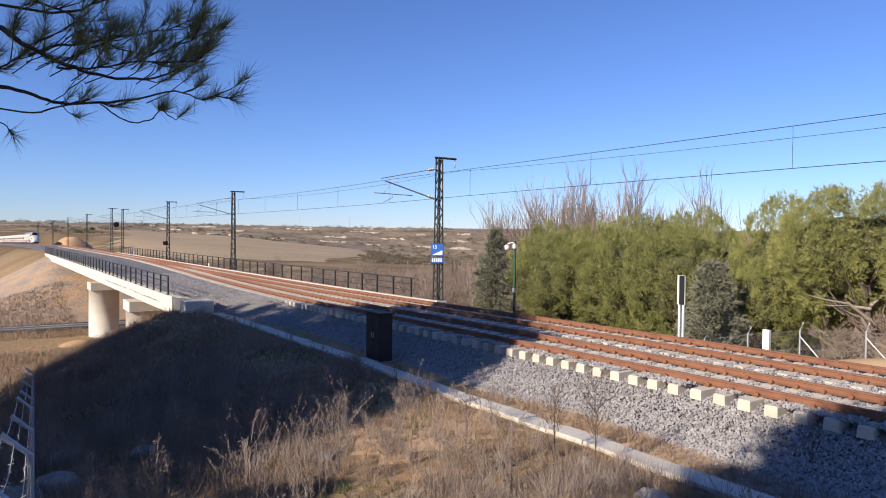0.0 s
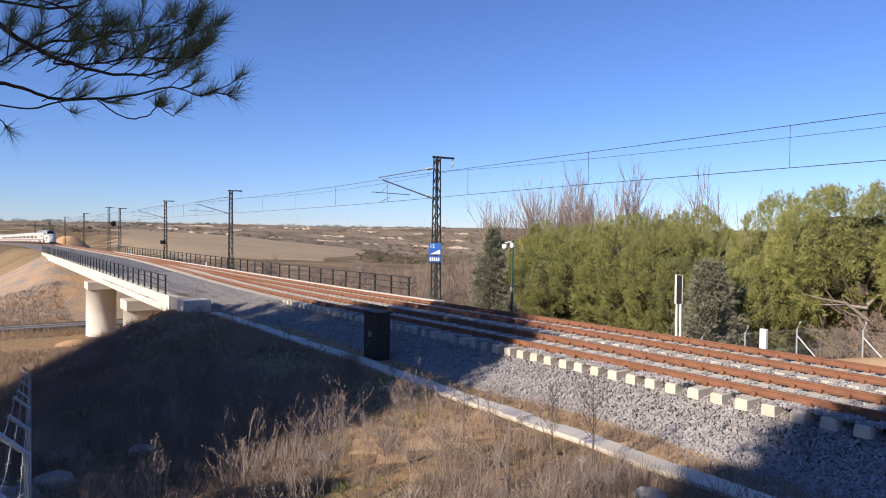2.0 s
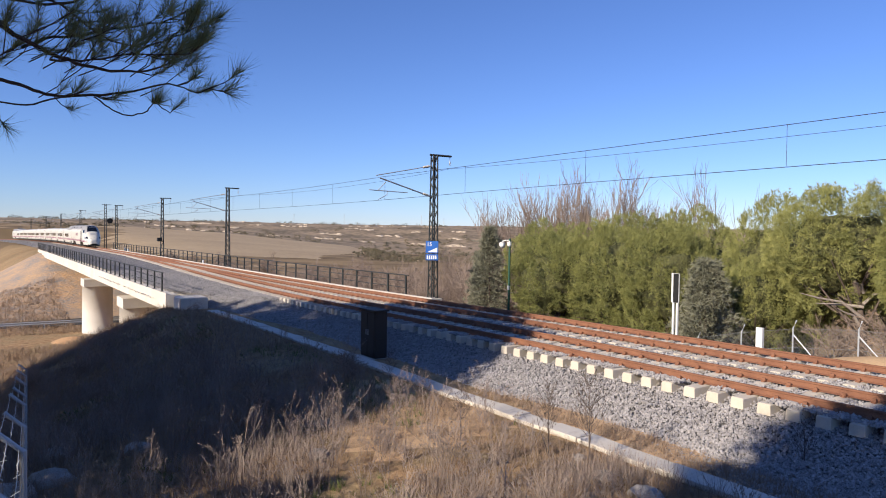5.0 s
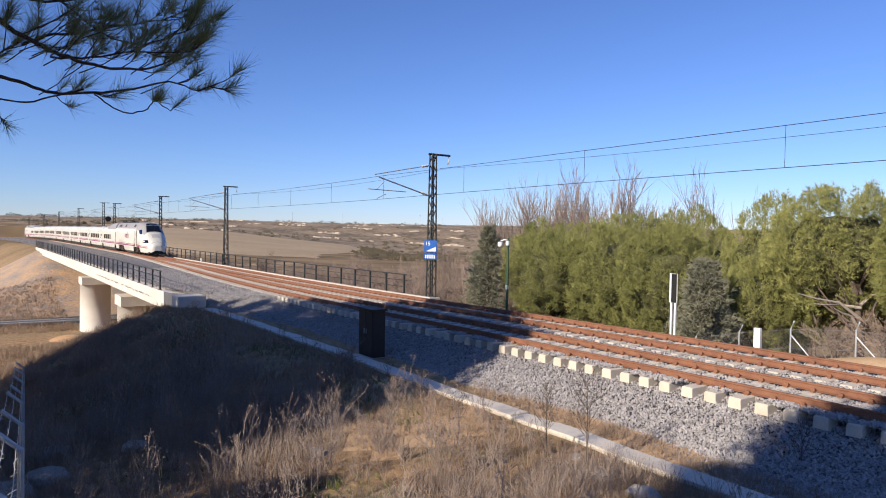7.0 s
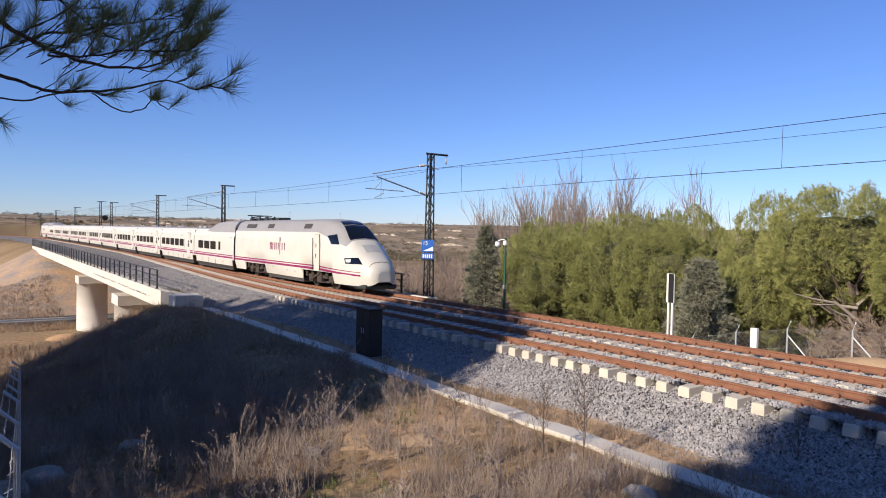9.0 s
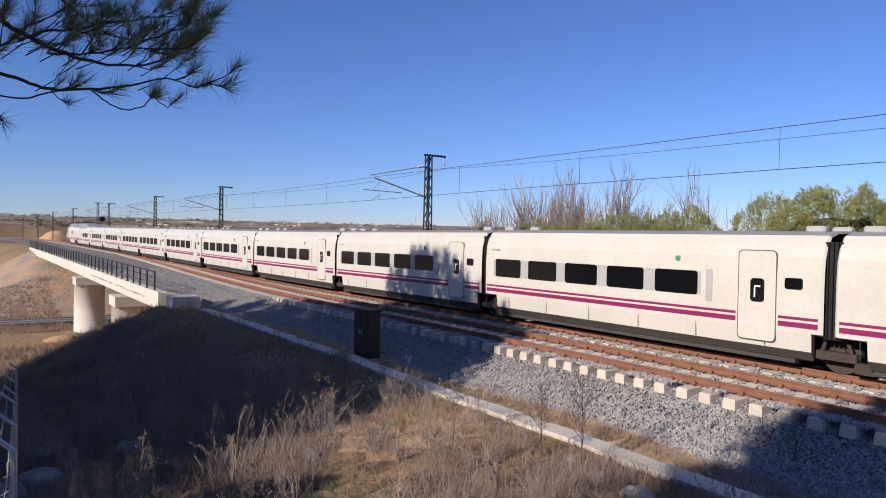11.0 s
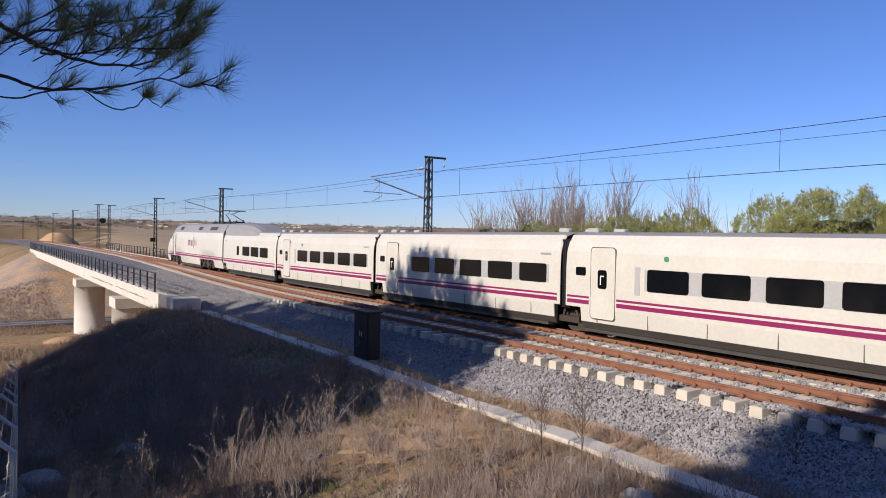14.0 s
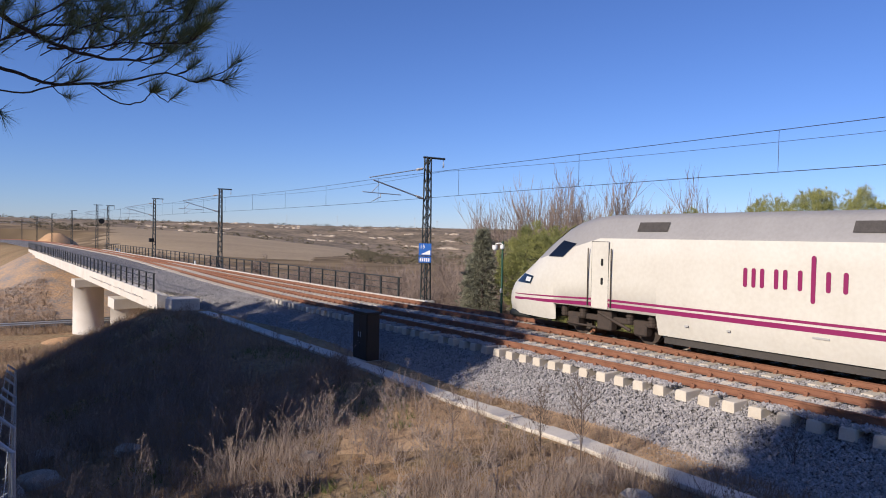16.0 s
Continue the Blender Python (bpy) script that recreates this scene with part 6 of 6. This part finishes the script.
    skin("wiper", by_across, [(2.5, 0.02), (3.2, 0.3), (3.2, 0.33), (2.5, 0.06)], RUBBER, "", 0.045, 3)
    skin("nose_hatch", by_across, [(1.2, -0.42), (1.8, -0.42), (1.8, 0.42), (1.2, 0.42)], PILLAR, "grey ventilated nose hatch", 0.012, 8)
    skin("nose_seam", by_across, [(0.36, -0.8), (0.39, -0.8), (0.39, 0.8), (0.36, 0.8)], GRILLE, "thin dark nose line", 0.008, 14)
    for side in (0, 1):
        sg = -1 if side == 0 else 1
        y = sg * HW
        skin("side_window", by_height, [(2.8, 2.56), (3.6, 2.56), (4.2, 3.02), (3.4, 3.12)], GLASS_DARK, "dark triangular cab window", 0.02, 6, side)
        skin("headlight", by_height, [(0.75, 1.56), (1.95, 1.56), (2.1, 1.84), (1.2, 1.9)], GLASS_DARK, "dark slanted headlight housing", 0.02, 6, side)
        skin("headlight_lens", by_height, [(1.55, 1.64), (1.9, 1.63), (1.98, 1.78), (1.6, 1.8)], LAMP_GLASS, "", 0.032, 3, side)
        stripes(t, -10.1, half_l - 5.3, y)
        for z0, z1 in ((1.06, 1.19), (1.25, 1.32)):
            skin("stripe", by_height, [(0.75, z0 - 0.14), (5.3, z0), (5.3, z1), (0.75, z1 - 0.18)], PURPLE, "purple line", 0.005, 16, side)
        bm = bmesh.new()
        patch(bm, half_l - 5.72, half_l - 5.0, 0.99, 3.12, y, 0.003)
        d = part("cab_door", bm, DOOR_SEAM, t, "white cab door")
        bm = bmesh.new()
        patch(bm, half_l - 5.705, half_l - 5.015, 1.0, 3.1, y, 0.007)
        part("door_leaf", bm, TRAIN_WHITE, d)
        for z0 in (1.75, 2.35):
            bm = bmesh.new()
            patch(bm, half_l - 5.5, half_l - 5.4, z0, z0 + 0.22, y, 0.011, 0.03)
            part("door_grip", bm, RUBBER, d)
        for hx in (half_l - 5.85, half_l - 4.88):
            bm = bmesh.new()
            bar(bm, (hx, y + sg * 0.045, 1.05), (hx, y + sg * 0.045, 2.9), 0.02, 6)
            part("handrail", bm, BOGIE, t)
        for dd, gw in ((7.2, 0.55), (13.4, 0.55), (17.3, 1.0)):
            gx = half_l - dd
            bm = bmesh.new()
            vs = [bm.verts.new(c) for c in ((gx - gw, sg * 1.29, 3.44), (gx + gw, sg * 1.29, 3.44), (gx + gw, sg * 1.15, 3.72), (gx - gw, sg * 1.15, 3.72))]
            bm.faces.new(vs)
            part("roof_grille", bm, GRILLE, t)
        bm = bmesh.new()
        emblem(bm, half_l - 12.9, y, 1 if side == 0 else -1)
        part("emblem", bm, PURPLE, t, "purple emblem of plain strokes")
        for dd, z0, w in ((8.6, 0.78, 0.12), (9.9, 0.8, 0.1), (12.3, 0.92, 0.4)):
            bm = bmesh.new()
            patch(bm, half_l - dd - w / 2, half_l - dd + w / 2, z0, z0 + 0.05, y - sg * 0.02, 0.03)
            part("small_plate", bm, PILLAR, t)
    for dd in (5.4, 15.9):
        bx = half_l - dd
        add_bogie(t, bx, (-1.4, 1.4))
        bm = bmesh.new()
        for s in (-1, 1):
            box(bm, bx - 2.0, s * 1.1 - 0.1, 0.56, bx + 2.0, s * 1.1 + 0.1, 0.74, 0.03)
            for q in (-1.4, 1.4):
                box(bm, bx + q - 0.24, s * 1.08 - 0.14, 0.28, bx + q + 0.24, s * 1.08 + 0.2, 0.62, 0.05)
                for w in (-0.42, 0.42):
                    tube(bm, [(bx + q + w, s * 1.2, 0.60), (bx + q + w, s * 1.2, 1.02)], 0.11, 10)
                    for h in range(4):
                        tube(bm, [(bx + q + w, s * 1.2, 0.64 + 0.09 * h), (bx + q + w, s * 1.2, 0.68 + 0.09 * h)], 0.14, 10)
            box(bm, bx - 0.3, s * 1.15 - 0.16, 0.3, bx + 0.3, s * 1.15 + 0.16, 0.98, 0.04)
            bar(bm, (bx - 1.1, s * 1.32, 0.42), (bx + 0.2, s * 1.32, 0.85), 0.05, 6)
            bar(bm, (bx + 0.3, s * 1.32, 0.36), (bx + 1.6, s * 1.32, 0.4), 0.035, 6)
        part("bogie_frame", bm, BOGIE, t, "dark brown bogie with coil springs")
    bm = bmesh.new()
    box(bm, -10.2, -0.62, 0.5, 6.4, 0.62, 1.1)
    box(bm, half_l - 13.7, -1.25, 0.2, half_l - 7.7, 1.25, 0.5)
    part("underframe", bm, SHADED_SKIRT, t)
    bm = bmesh.new()
    pz, b0 = 4.02, half_l - 18.9
    if rear:
        for s in (-1, 1):
            bar(bm, (b0 - 0.3, s * 0.5, pz + 0.25), (b0 + 1.5, s * 0.3, pz + 0.75), 0.04)
            bar(bm, (b0 + 1.5, s * 0.1, pz + 0.75), (b0 + 0.1, s * 0.4, pz + 1.0), 0.03)
        for q in (0.0, 0.28):
            bar(bm, (b0 + q, -0.85, pz + 1.02), (b0 + q, 0.85, pz + 1.02), 0.035)
    else:
        for s in (-1, 1):
            bar(bm, (b0 - 0.5, s * 0.5, pz + 0.2), (b0 + 1.5, s * 0.3, pz + 0.3), 0.04)
        bar(bm, (b0 - 0.5, -0.8, pz + 0.35), (b0 - 0.5, 0.8, pz + 0.35), 0.04)
    for dx in (-0.8, 0.7, 2.2, 3.2, 4.5):
        box(bm, b0 + dx - 0.3, -0.45, pz - 0.03, b0 + dx + 0.3, 0.45, pz + 0.16, 0.03)
    for dx in (-0.4, 1.4):
        for yy in (-0.55, 0.55):
            tube(bm, [(b0 + dx, yy, pz - 0.03), (b0 + dx, yy, pz + 0.28)], 0.07, 8)
    part("pantograph", bm, STEEL_DARK, t, "raised pantograph" if rear else "folded pantograph and roof gear")
    bm = bmesh.new()
    box(bm, half_l - 1.6, -1.0, 0.24, half_l - 0.35, 1.0, 0.5, 0.08)
    part("obstacle_guard", bm, STEEL_DARK, t, "dark obstacle guard under the nose")
    bm = bmesh.new()
    for j in range(3):
        x = -half_l - 0.1 + j * 0.1
        box(bm, x, -1.33, 0.7, x + 0.07, 1.33, 3.3 + 0.12 * (j % 2))
    part("gangway_bellows", bm, RUBBER, t, "black rubber gangway bellows")
    return t


LAMP_GLASS = material("lamp_glass", (0.75, 0.74, 0.70), 0.15, 0, (0.6, 0.6, 0.58), 3, 20, 0.4, 0)


GRILLE = material("roof_grille", (0.09, 0.08, 0.072), 0.7, 0.2, None, 8, 50, 0.5, 0.2)


def emblem(bm, x, y, d):
    """Plain rounded strokes in place of the lettering; d mirrors them."""
    z = 2.02
    bars = [(0.0, 0.34, 0.0, 0.5), (0.46, 0.94, 0.0, 0.5), (1.06, 1.54, 0.0, 0.5), (1.72, 1.86, -0.28, 0.86), (2.1, 2.6, 0.0, 0.5)]
    for a, c, lo, hi in bars:
        a, c = (x + a, x + c) if d > 0 else (x + 2.62 - c, x + 2.62 - a)
        w = 0.11
        for p in ((a,) if hi - lo > 1 else (a, c - w)):
            patch(bm, p, p + w, z + lo, z + hi, y, 0.004, 0.05)


def build_train():
    out = []
    lead = power_car(False)
    out.append((lead, -10.3, 1))
    x = -20.6
    for i in range(11):
        tech = i in (0, 10)
        ln = 11.4 if tech else 13.14
        lab = "off-white end coach with a raised grey roof fairing" if tech else "off-white train coach with dark windows and purple lines"
        c = talgo_car(not tech, flip=(i > 6 if not tech else i == 0), tech=tech, windows=3 if tech else 5, label=lab)
        out.append((c, x - ln / 2, 1))
        x -= ln
    tail = power_car(True)
    out.append((tail, x - 10.3, -1))
    return out


NOSE = [(0.0, 275.0), (3.0, 194.3), (7.0, 86.5), (9.0, 31.9), (11.5, -37.7), (12.5, -65.9), (13.0, -79.3), (14.5, -120.8), (15.0, -134.2), (16.0, -161.6)]


def nose_s(t):
    for (a, p), (b, q) in zip(NOSE, NOSE[1:]):
        if t <= b:
            return p + (q - p) * (t - a) / (b - a)
    return NOSE[-1][1]


def vehicle_pose(s, facing):
    a, b = on_line(s - 4.5), on_line(s + 4.5)
    mid = (a + b) / 2
    d = (a - b).normalized() * facing      # towards falling s: the way the train runs
    up = Vector((0, 0, 1))
    yv = up.cross(d).normalized()
    zv = d.cross(yv)
    m = Matrix((d, yv, zv)).transposed().to_4x4()
    m.translation = mid
    return m


TRAIN = build_train()


def motions():
    for ob, off, facing in TRAIN:
        walk(ob, [(k * 0.5, vehicle_pose(nose_s(k * 0.5) - off, facing)) for k in range(33)])
    walk(BOUGH, [(t, Matrix.Translation(BOUGH_AT + Vector((a, 0, b)) * 0.00276)) for t, a, b in SWAY])


motions()
